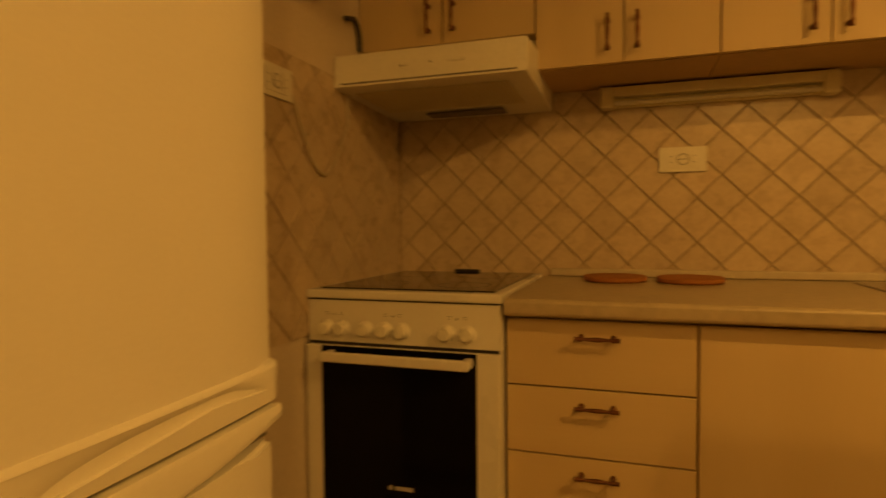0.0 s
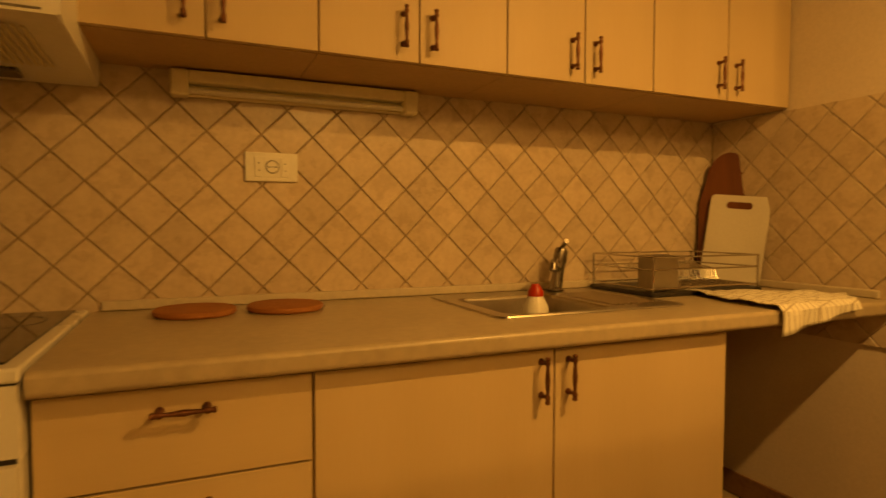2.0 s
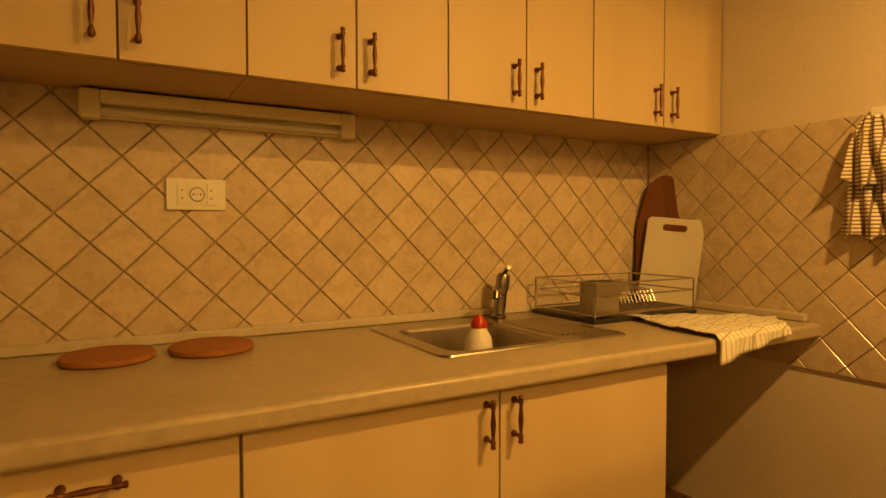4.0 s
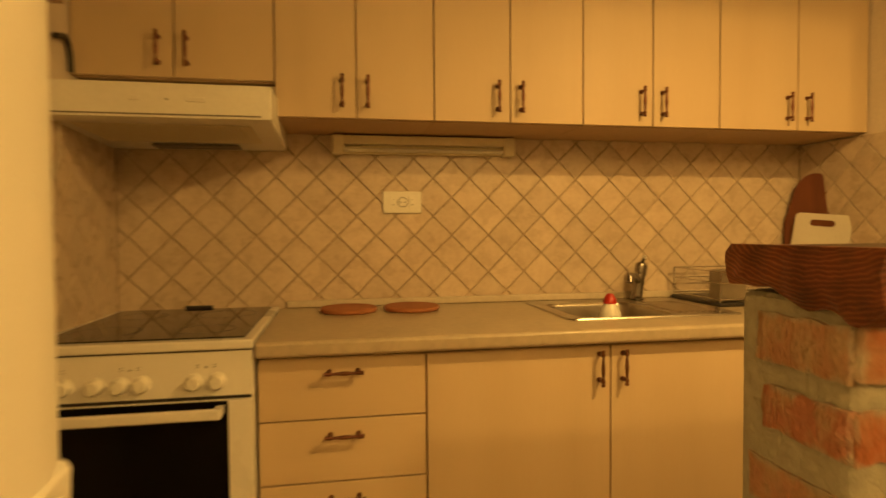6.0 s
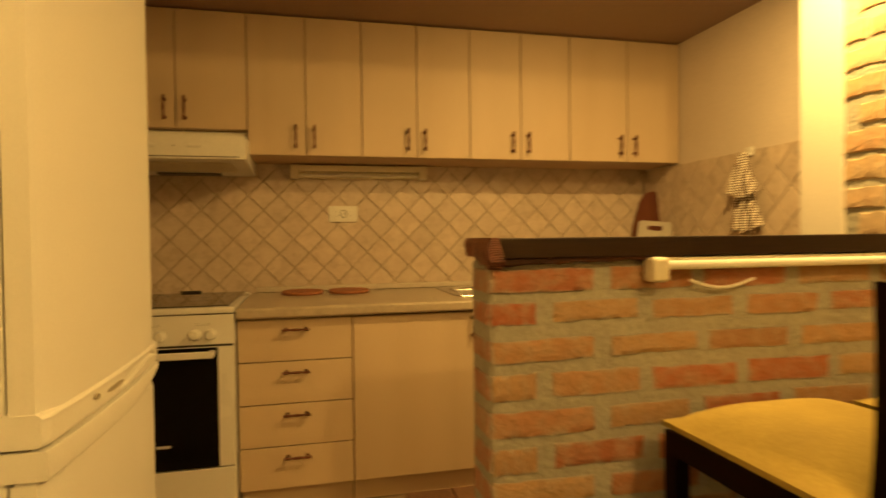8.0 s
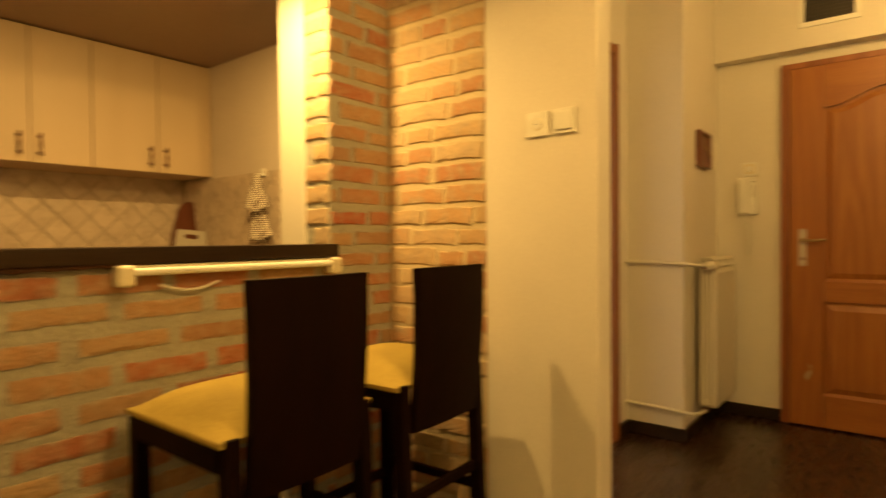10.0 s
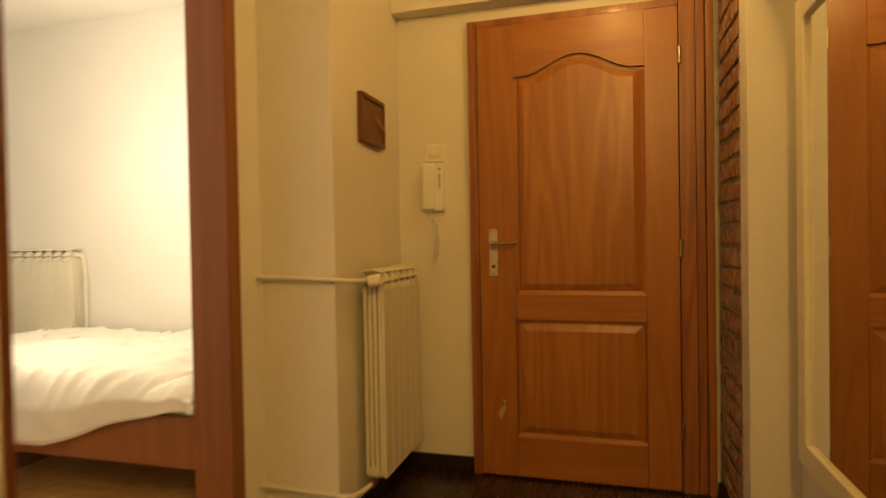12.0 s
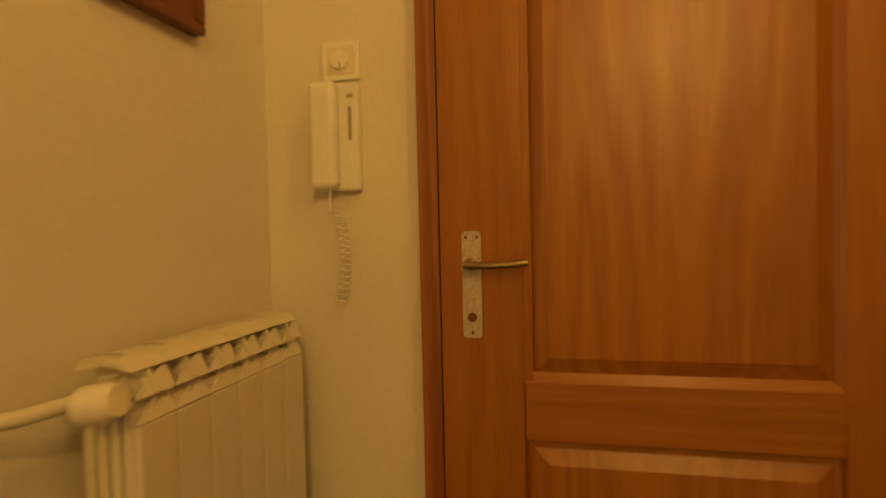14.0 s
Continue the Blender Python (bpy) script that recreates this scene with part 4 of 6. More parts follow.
# boards leaning in the corner
bm = bmesh.new()
out = [(-0.085, 0.0), (0.085, 0.0), (0.10, 0.30)] + [(0.075 * math.cos(a) + 0.0, 0.40 + 0.10 * math.sin(a)) for a in [math.pi * k / 10 for k in range(11)]] + [(-0.10, 0.30)]
prism(bm, out, 1, -0.009, 0.009)
bmesh.ops.bevel(bm, geom=bm.edges[:], offset=0.003, segments=2, affect="EDGES")
bm.transform(Matrix.Translation((2.128, 2.232, TOP_Z + 0.003)) @ Matrix.Rotation(radians(-58), 4, "Z") @ Matrix.Rotation(radians(-5), 4, "X") @ Matrix.Translation((0, 0, 0.004)) @ Matrix.Rotation(radians(2), 4, "Y"))
solid("chopping_board", bm, BOARD_R, "red-brown wooden chopping board with a rounded top in the corner", "chopping board")
bm = bmesh.new()
outer = rounded(-0.105, 0.105, 0.0, 0.325, 0.018, 4)
prism(bm, outer, 1, -0.004, 0.004)
bm.transform(Matrix.Translation((2.112, 2.170, TOP_Z + 0.003)) @ Matrix.Rotation(radians(-66), 4, "Z") @ Matrix.Rotation(radians(-6), 4, "X") @ Matrix.Translation((-0.014, 0, 0.010)) @ Matrix.Rotation(radians(5.5), 4, "Y"))
bw = solid("chopping_board", bm, BOARD_W, "white plastic chopping board with a hand slot leaning on the tiles", "chopping board", "", False)
bm = bmesh.new()
prism(bm, rounded(-0.045, 0.045, 0.275, 0.30, 0.012, 4), 1, -0.0052, 0.0052)
bm.transform(Matrix.Translation((2.112, 2.170, TOP_Z + 0.003)) @ Matrix.Rotation(radians(-66), 4, "Z") @ Matrix.Rotation(radians(-6), 4, "X") @ Matrix.Translation((-0.014, 0, 0.010)) @ Matrix.Rotation(radians(5.5), 4, "Y"))
part("hand_slot", bm, BOARD_R, bw, "", False)

# a dark bag in the corner under the worktop
bm = bmesh.new()
bag = [(0.060, 0.0), (0.075, 0.02), (0.078, 0.09), (0.070, 0.17), (0.050, 0.22), (0.028, 0.25), (0.036, 0.28), (0.024, 0.295)]
lathe(bm, bag, Matrix.Identity(4), 26)
for v in bm.verts:
    a = math.atan2(v.co.y, v.co.x)
    k = 1 + 0.16 * noise.noise((3 * math.cos(a), 3 * math.sin(a), v.co.z * 14)) + 0.10 * math.sin(7 * a + 20 * v.co.z) * min(1, v.co.z * 8)
    v.co.x, v.co.y = v.co.x * k, v.co.y * k
bm.transform(Matrix.Translation((1.985, 2.215, 0.002)))
solid("rubbish_bag", bm, PLASTIC_K, "crumpled dark plastic bag on the kitchen floor", "bag")

hook = thing("towel_hook", (RIGHT, 1.515, 1.43), "small white plastic towel hook on the tiles", "hook")
bm = bmesh.new()
box(bm, RIGHT - 0.016, RIGHT - 0.006, 1.495, 1.535, 1.415, 1.455, 0.004)
part("plate", bm, PLASTIC_W, hook)
bm = bmesh.new()
tube(bm, [(RIGHT - 0.012, 1.515, 1.425), (RIGHT - 0.035, 1.515, 1.415), (RIGHT - 0.045, 1.515, 1.43)], 0.005, 8)
part("peg", bm, PLASTIC_W, hook)


def hung(top, drop, w0, w1, out, waves, u, v):
    """A gathered cloth: narrow at its top, folded and wider below, with a wavy hem."""
    w = w0 + (w1 - w0) * v ** 0.8
    fold = 0.016 * math.sin(u * waves + 2 * v) * (0.25 + 0.75 * v)
    hem = 1 - 0.10 * abs(math.sin(u * waves * 0.5 + 1)) * v - 0.10 * (2 * u - 1) ** 2 * v
    return Vector((RIGHT - out + fold - 0.014 * v, 1.515 + w * (2 * u - 1) + 0.008 * math.sin(5 * v), top - drop * v * hem))


towel = thing("hand_towel", (RIGHT - 0.04, 1.515, 1.42), "brown and white checked kitchen towel gathered on a hook", "towel")
for nm, args in (("outer_layer", (1.428, 0.215, 0.022, 0.078, 0.046, 15)), ("inner_layer", (1.300, 0.235, 0.035, 0.092, 0.030, 19))):
    bm = bmesh.new()
    cloth(bm, 44, 26, lambda u, v: hung(*args, u, v))
    thicken(part(nm, bm, CHECK, towel), 0.003)

# ---- fridge ----
FX, FY0, FY1, SEAM = -0.05, 0.255, 0.862, 0.80
fridge = thing("fridge_freezer", (FX - 0.3, 0.56, 0), "tall white fridge-freezer with a curved grip between its doors", "fridge")
bm = bmesh.new()
box(bm, -0.70, FX - 0.06, FY0 + 0.004, FY1 - 0.004, 0.03, 1.90, 0.006)
part("body", bm, FRIDGE_W, fridge)


def fridge_door(z0, z1, name):
    bm = bmesh.new()
    rows = 14
    pts = [(FX - 0.055, FY0)]
    for k in range(rows + 1):
        a = k / rows
        y = FY0 + (FY1 - FY0) * a
        bulge = 0.012 * (1 - (2 * a - 1) ** 2)
        e = 0.010 if k in (0, rows) else 0.0
        pts.append((FX - 0.012 + bulge - e, y))
    pts.append((FX - 0.055, FY1))
    prism(bm, pts, 2, z0, z1)
    bmesh.ops.bevel(bm, geom=[e for e in bm.edges if abs(e.verts[0].co.z - e.verts[1].co.z) < 1e-5], offset=0.006, segments=3, affect="EDGES")
    return part(name, bm, FRIDGE_W, fridge)


upper = fridge_door(SEAM + 0.004, 1.89, "fridge_door")
lower = fridge_door(0.09, SEAM - 0.055, "freezer_door")


def grip(bm, z_lo, z_hi, depth, over, n=30):
    """A moulded band across the door; its rims are functions of the share of the width."""
    ring = []
    for k in range(n + 1):
        a = k / n
        y = FY0 - over + (FY1 - FY0 + 2 * over) * a
        x = FX - 0.012 + 0.012 * (1 - (2 * a - 1) ** 2)
        lo, hi = z_lo(a), z_hi(a)
        ring.append([bm.verts.new(p) for p in ((x - 0.060, y, lo), (x + depth * 0.6, y, lo), (x + depth, y, lo + 0.006), (x + depth, y, hi - 0.006), (x + depth * 0.6, y, hi), (x - 0.060, y, hi))])
    for a, b in zip(ring, ring[1:]):
        for k in range(6):
            bm.faces.new((a[k], a[(k + 1) % 6], b[(k + 1) % 6], b[k]))
    bm.faces.new(ring[0])
    bm.faces.new(ring[-1])


def door_face(y):
    a = (y - FY0) / (FY1 - FY0)
    return FX - 0.012 + 0.012 * (1 - (2 * a - 1) ** 2)


def moulded_band(bm):
    """The band under the fridge door; a finger hold is scooped into its far half, with a sharp lower lip."""
    n, cols = 56, []
    for k in range(n + 1):
        y = FY0 - 0.003 + (FY1 - FY0 + 0.006) * k / n
        t = min(1.0, max(0.0, (y - 0.54) / 0.29))
        lip = SEAM + 0.018 * min(1.0, t * 1.4) - 0.008 * max(0.0, t - 0.7) / 0.3
        upper_rim = lip + 0.036 * (1 - t) + 0.008
        upper_rim = min(upper_rim, SEAM + 0.029)
        deep = 0.024 * math.sin(math.pi * t ** 1.3) ** 0.8 if 0 < t < 1 else 0.0
        x = door_face(y) - (0.006 if k in (0, n) else 0)
        row = [(x - 0.05, SEAM - 0.009), (x - 0.002, SEAM - 0.009), (x + 0.003, SEAM - 0.006), (x + 0.004, lip - 0.0012)]
        row += [(x + 0.004 - deep * f ** 1.6, lip + (upper_rim - lip) * (1 - f)) for f in (1.0, 0.75, 0.5, 0.25, 0.0)]
        row += [(x + 0.005, SEAM + 0.031), (x + 0.003, SEAM + 0.035), (x - 0.003, SEAM + 0.038), (x - 0.05, SEAM + 0.038)]
        cols.append([bm.verts.new((p, y, z)) for p, z in row])
    m = len(cols[0])
    for a, b in zip(cols, cols[1:]):
        for k in range(m):
            bm.faces.new((a[k], a[(k + 1) % m], b[(k + 1) % m], b[k]))
    bm.faces.new(cols[0])
    bm.faces.new(cols[-1])


bm = bmesh.new()
moulded_band(bm)
part("lower_trim", bm, FRIDGE_W, upper)
bm = bmesh.new()
grip(bm, lambda a: SEAM - 0.055 + 0.026 * max(0.0, (a - 0.55) / 0.45) ** 2, lambda a: SEAM - 0.014, 0.005, 0.002)
part("upper_grip", bm, FRIDGE_W, lower)
bm = bmesh.new()
grip(bm, lambda a: SEAM - 0.05, lambda a: SEAM + 0.004, -0.020, -0.004)
part("gasket", bm, GREYSEAM, lower, "grey door gasket")
for y0, y1, z in ((0.468, 0.555, SEAM + 0.014), (0.405, 0.425, SEAM + 0.019)):
    bm = bmesh.new()
    n = 20
    prism(bm, [((y0 + y1) / 2 + (y1 - y0) / 2 * math.cos(2 * math.pi * k / n), z + 0.0045 * math.sin(2 * math.pi * k / n)) for k in range(n)], 0, FX - 0.02, FX + 0.0052)
    part("badge", bm, SLOT, upper, "small oval badge", False)

# ---- bar ----
BX0, BX1, BY0, BY1 = 0.692, 1.85, 0.60, 0.765
bar = thing("brick_bar", (1.27, 0.68, 0), "old brick bar wall with wide grey mortar joints", "bar counter")
bm = bmesh.new()
box(bm, BX0 + 0.006, BX1 + 0.010, BY0 + 0.006, BY1 - 0.003, 0, 1.022, 0.014, 3)
part("mortar", bm, MORTAR, bar, "", False)
bm = bmesh.new()
box(bm, BX0 + 0.012, BX1 - 0.002, 0.567, 0.764, 1.026, 1.072, 0.004, 2)
slab = part("bar_top", bm, SLAB, bar, "thick dark varnished wooden slab")
bm = bmesh.new()
n = 22
rows = []
for k in range(n + 1):
    y = 0.566 + 0.199 * k / n
    foot = 1.028 - (0.018 * min(1, max(0, (0.70 - y) / 0.05)) + 0.014 * noise.noise((y * 31, 5.0, 0)))
    rows.append([bm.verts.new((BX0 - 0.010 + (0.006 if j in (0, 5) else 0) + 0.005 * noise.noise((y * 40, j * 0.8, 3.0)), y, foot + (1.0735 - foot) * j / 5)) for j in range(6)]
                + [bm.verts.new((BX0 + 0.014, y, 1.0735)), bm.verts.new((BX0 + 0.030, y, foot))])
for a, b in zip(rows, rows[1:]):
    for j in range(8):
        bm.faces.new((a[j], a[(j + 1) % 8], b[(j + 1) % 8], b[j]))
bm.faces.new(rows[0])
bm.faces.new(rows[-1])
part("end_grain", bm, SLAB_END, slab, "rough red-brown sawn end")
bm = bmesh.new()
n = 40
rows = []
for k in range(n + 1):
    x = BX0 + 0.031 + 0.45 * k / n
    d = (0.016 + 0.010 * noise.noise((x * 17, 1.0, 0)) + 0.005 * noise.noise((x * 60, 4.0, 0))) * (1 - 0.6 * k / n)
    rows.append([bm.verts.new(p) for p in ((x, 0.574, 1.0255), (x, 0.578, 1.0255 - d * 0.7), (x, 0.588, 1.0255 - d), (x, 0.602, 1.0255 - d * 0.6), (x, 0.606, 1.0255))])
for a, b in zip(rows, rows[1:]):
    for j in range(5):
        bm.faces.new((a[j], a[(j + 1) % 5], b[(j + 1) % 5], b[j]))
bm.faces.new(rows[0])
bm.faces.new(rows[-1])
part("raw_edge", bm, BARK, slab, "rough bark edge under the slab")

bar_lamp = thing("bar_batten_light", (1.42, 0.58, 1.0), "cream fluorescent batten fixed under the bar top, switched off", "lamp")
bm = bmesh.new()
box(bm, 1.10, 1.83, 0.572, 0.596, 0.996, 1.022, 0.004)
part("housing", bm, PLASTIC_Y, bar_lamp)
for x0 in (1.075, 1.80):
    bm = bmesh.new()
    box(bm, x0, x0 + 0.045, 0.545, 0.594, 0.965, 1.024, 0.010, 3)
    part("end_cap", bm, PLASTIC_Y, bar_lamp)
bm = bmesh.new()
tube(bm, [(1.12, 0.562, 1.004), (1.80, 0.562, 1.004)], 0.011, 14)
part("tube", bm, PLASTIC_W, bar_lamp)
bm = bmesh.new()
tube(bm, [(1.20 + 0.012 * k, 0.585, 0.965 - 0.02 * math.sin(math.pi * k / 15)) for k in range(16)], 0.004, 8)
solid("lamp_cord", bm, PLASTIC_W, "short pale cord hanging under the bar lamp", "cable")


# ---- bar stools ----
def bar_stool(x, y, turn):
    st = thing("bar_stool", (0, 0, 0), "dark wooden bar stool with a mustard suede seat", "bar stool", "stools at the bar")
    W, D, F = 0.218, 0.205, 0.245
    for sx in (-1, 1):
        bm = bmesh.new()
        prism(bm, [(sx * (W - 0.02) - 0.018, F - 0.04), (sx * (W - 0.02) + 0.018, F - 0.04), (sx * (W - 0.02) + 0.018, F), (sx * (W - 0.02) - 0.018, F)], 2, 0, 0.635)
        part("leg", bm, DARKWOOD, st, "", False)
        bm = bmesh.new()
        cx = sx * (W - 0.025)
        prism(bm, [(cx - 0.017, -D - 0.02), (cx + 0.017, -D - 0.02), (cx + 0.017, -D + 0.022), (cx - 0.017, -D + 0.022)], 2, 0, 0.66,
              top=[(cx - 0.017, -D + 0.0), (cx + 0.017, -D + 0.0), (cx + 0.017, -D + 0.04), (cx - 0.017, -D + 0.04)])
        part("leg", bm, DARKWOOD, st, "", False)
        bm = bmesh.new()
        box(bm, cx - 0.010, cx + 0.010, -D + 0.022, F - 0.035, 0.225, 0.255, 0.002)
        part("stretcher", bm, DARKWOOD, st)
        bm = bmesh.new()
        box(bm, sx * (W - 0.012) - 0.010, sx * (W - 0.012) + 0.010, -D + 0.03, F - 0.03, 0.585, 0.645, 0.002)
        part("side_rail", bm, DARKWOOD, st)
    for yy, z in ((F - 0.03, 0.18), (-D + 0.01, 0.30)):
        bm = bmesh.new()
        box(bm, -W + 0.045, W - 0.045, yy - 0.010, yy + 0.010, z, z + 0.03, 0.002)
        part("stretcher", bm, DARKWOOD, st)
    bm = bmesh.new()
    box(bm, -W + 0.02, W - 0.02, F - 0.03, F - 0.008, 0.585, 0.645, 0.002)
    part("front_rail", bm, DARKWOOD, st)
    bm = bmesh.new()
    nu, nv = 14, 14

    def dome(u, v):
        a, b = 2 * u - 1, 2 * v - 1
        h = 0.058 * (1 - a ** 4) * (1 - b ** 4)
        return Vector((a * (W + 0.005), b * ((D + F) / 2 - 0.005) + 0.004 + (F - D) / 2, 0.646 + 0.012 + h))
    g = [[bm.verts.new(dome(i / nu, j / nv)) for j in range(nv + 1)] for i in range(nu + 1)]
    for i in range(nu):
        for j in range(nv):
            bm.faces.new((g[i][j], g[i + 1][j], g[i + 1][j + 1], g[i][j + 1]))
    rim = [g[i][0] for i in range(nu + 1)] + [g[nu][j] for j in range(1, nv + 1)] + [g[i][nv] for i in range(nu - 1, -1, -1)] + [g[0][j] for j in range(nv - 1, 0, -1)]
    low = [bm.verts.new((v.co.x * 0.99, v.co.y, 0.645)) for v in rim]
    for k in range(len(rim)):
        bm.faces.new((rim[k], rim[(k + 1) % len(rim)], low[(k + 1) % len(rim)], low[k]))
    bm.faces.new(low)
    part("seat", bm, CUSHION, st, "mustard suede cushion")
    bm = bmesh.new()
    rows = 10
    front_v, back_v = [], []
    for k in range(rows + 1):
        a = k / rows
        z = 0.515 + 0.487 * a
        yb = -D - 0.005 - 0.03 * a - 0.012 * math.sin(math.pi * a)
        w = (W - 0.045) * (1 - 0.06 * (1 - a))
        front_v.append([bm.verts.new((s * w, yb + 0.024 - 0.008 * (1 - s * s), z)) for s in (-1, -0.5, 0, 0.5, 1)])
        back_v.append([bm.verts.new((s * w, yb - 0.008 * (1 - s * s), z)) for s in (-1, -0.5, 0, 0.5, 1)])
    for k in range(rows):
        for s in range(4):
            bm.faces.new((front_v[k][s], front_v[k][s + 1], front_v[k + 1][s + 1], front_v[k + 1][s]))
            bm.faces.new((back_v[k][s], back_v[k][s + 1], back_v[k + 1][s + 1], back_v[k + 1][s]))
        for s in (0, 4):
            bm.faces.new((front_v[k][s], back_v[k][s], back_v[k + 1][s], front_v[k + 1][s]))
    for k in (0, rows):
        for s in range(4):
            bm.faces.new((front_v[k][s], front_v[k][s + 1], back_v[k][s + 1], back_v[k][s]))
    part("backrest", bm, DARKWOOD, st)
    st.matrix_basis = pose(x, y, 0, 0, 0, turn)
    return st


stool = bar_stool(1.295, 0.268, 0)
copy_thing(stool, pose(1.845, 0.285, 0, 0, 0, 2))


# ---- hall: entrance door ----
def flat(bm, pts, x0, x1, top=None):
    """Outline in (y, z), extruded along x."""
    prism(bm, pts, 0, x0, x1, top=top)


LF = 4.268
DL, DR, DT = -0.545, -1.395, 2.035
door = thing("entrance_door", (LF, -0.97, 0), "closed varnished pine panel door with an arched upper panel", "door")
PY0, PY1 = -0.708, -1.262


def arch(y0, y1, z_side, rise, z0, n=24):
    pts = [(y0, z0), (y1, z0)]
    for k in range(n + 1):
        a = k / n
        s = min(1, max(0, (a - 0.06) / 0.88))
        pts.append((y1 + (y0 - y1) * a, z_side + rise * 0.5 * (1 - math.cos(2 * math.pi * s))))
    return pts


bm = bmesh.new()
box(bm, LF + 0.016, LF + 0.040, DR + 0.002, DL - 0.002, 0.012, DT - 0.002)
part("core", bm, PINE, door, "", False)
for a, b in ((PY0, DL), (DR, PY1)):
    bm = bmesh.new()
    box(bm, LF, LF + 0.040, a, b, 0.010, DT, 0.003)
    part("stile", bm, PINE, door)
for z0, z1 in ((0.010, 0.190), (0.715, 0.832)):
    bm = bmesh.new()
    box(bm, LF + 0.0005, LF + 0.040, PY1 + 0.0005, PY0 - 0.0005, z0, z1, 0.003)
    part("rail", bm, PINE_H, door)
bm = bmesh.new()
crown = arch(PY0 - 0.0005, PY1 + 0.0005, 1.802, 0.080, 1.0)[2:]
flat(bm, crown + [(PY0 - 0.0005, DT), (PY1 + 0.0005, DT)], LF + 0.0005, LF + 0.040)
part("rail", bm, PINE_H, door, "", False)


def raised(outer, shrink_y, shrink_z, name="panel"):
    """A fielded panel: a sloping margin up to a flat field."""
    cy = sum(p[0] for p in outer[:2]) / 2
    zs = [p[1] for p in outer]
    cz = (min(zs) + max(zs)) / 2
    hy, hz = abs(outer[0][0] - outer[1][0]) / 2, (max(zs) - min(zs)) / 2
    inner = [(cy + (y - cy) * (1 - shrink_y / hy), cz + (z - cz) * (1 - shrink_z / hz)) for y, z in outer]
    bm = bmesh.new()
    a = [bm.verts.new((LF + 0.015, *p)) for p in outer]
    b = [bm.verts.new((LF + 0.003, *p)) for p in inner]
    n = len(a)
    for k in range(n):
        bm.faces.new((a[k], a[(k + 1) % n], b[(k + 1) % n], b[k]))
    bm.faces.new(b)
    return part(name, bm, PINE_PANEL, door, "", False)


raised(arch(PY0 - 0.016, PY1 + 0.016, 1.787, 0.077, 0.848), 0.030, 0.030)
raised([(PY0 - 0.016, 0.206), (PY1 + 0.016, 0.206), (PY1 + 0.016, 0.699), (PY0 - 0.016, 0.699)], 0.030, 0.030)
bm = bmesh.new()
for y0, y1 in ((PY0 - 0.0, PY0 - 0.016), (PY1 + 0.016, PY1)):
    prism(bm, [(LF + 0.003, y0), (LF + 0.014, y0), (LF + 0.014, y1), (LF + 0.003, y1)] if y0 == PY0 else [(LF + 0.014, y0), (LF + 0.003, y1), (LF + 0.014, y1)], 2, 0.832, 1.787)
    prism(bm, [(LF + 0.014, y0), (LF + 0.008, (y0 + y1) / 2), (LF + 0.014, y1)], 2, 0.19, 0.715)
part("panel_moulding", bm, PINE, door, "", False)
for z in (0.832, 0.190):
    bm = bmesh.new()
    prism(bm, [(LF + 0.0015, z - 0.0005), (LF + 0.0155, z - 0.0005), (LF + 0.0155, z + 0.017)], 1, PY1 + 0.001, PY0 - 0.001)
    part("rail_moulding", bm, PINE_H, door, "", False)
for z in (1.83, 1.03, 0.265):
    bm = bmesh.new()
    lathe(bm, [(0.0065, -0.036), (0.008, -0.033), (0.008, 0.033), (0.0065, 0.036)], Matrix.Translation((LF - 0.008, DR - 0.004, z)), 12)
    part("hinge", bm, BRASS, door)
bm = bmesh.new()
prism(bm, rounded(-0.628, -0.590, 0.916, 1.126, 0.008, 4), 0, LF - 0.004, LF + 0.001)
plate = part("lock_plate", bm, PLATE_M, door, "worn nickel lock plate")
bm = bmesh.new()
lathe(bm, [(0.013, 0.003), (0.013, 0.012), (0.009, 0.016), (0.009, 0.045)], Matrix.Translation((LF, -0.609, 1.062)) @ Matrix.Rotation(radians(-90), 4, "Y"), 16)
tube(bm, [(LF - 0.045, -0.602, 1.062), (LF - 0.048, -0.62, 1.061), (LF - 0.050, -0.65, 1.060), (LF - 0.049, -0.69, 1.062), (LF - 0.046, -0.722, 1.066)], 0.0075, 12)
part("lever", bm, BRASS, plate)
bm = bmesh.new()
lathe(bm, [(0.009, 0.0), (0.009, 0.007)], Matrix.Translation((LF, -0.609, 0.957)) @ Matrix.Rotation(radians(-90), 4, "Y"), 14)
for dy, dz in ((-0.011, 1.114), (0.011, 1.114), (0.0, 0.926)):
    lathe(bm, [(0.003, 0.003), (0.003, 0.0055)], Matrix.Translation((LF, -0.609 + dy, dz)) @ Matrix.Rotation(radians(-90), 4, "Y"), 8)
part("keyhole", bm, BRONZE, plate)
bm = bmesh.new()
prism(bm, [(-0.640, 0.36), (-0.655, 0.35), (-0.650, 0.33), (-0.628, 0.31), (-0.618, 0.285), (-0.632, 0.265), (-0.646, 0.29), (-0.655, 0.32)], 0, LF - 0.0012, LF + 0.002)
part("chipped_patch", bm, STRAW, door, "chipped pale patch in the varnish", False)

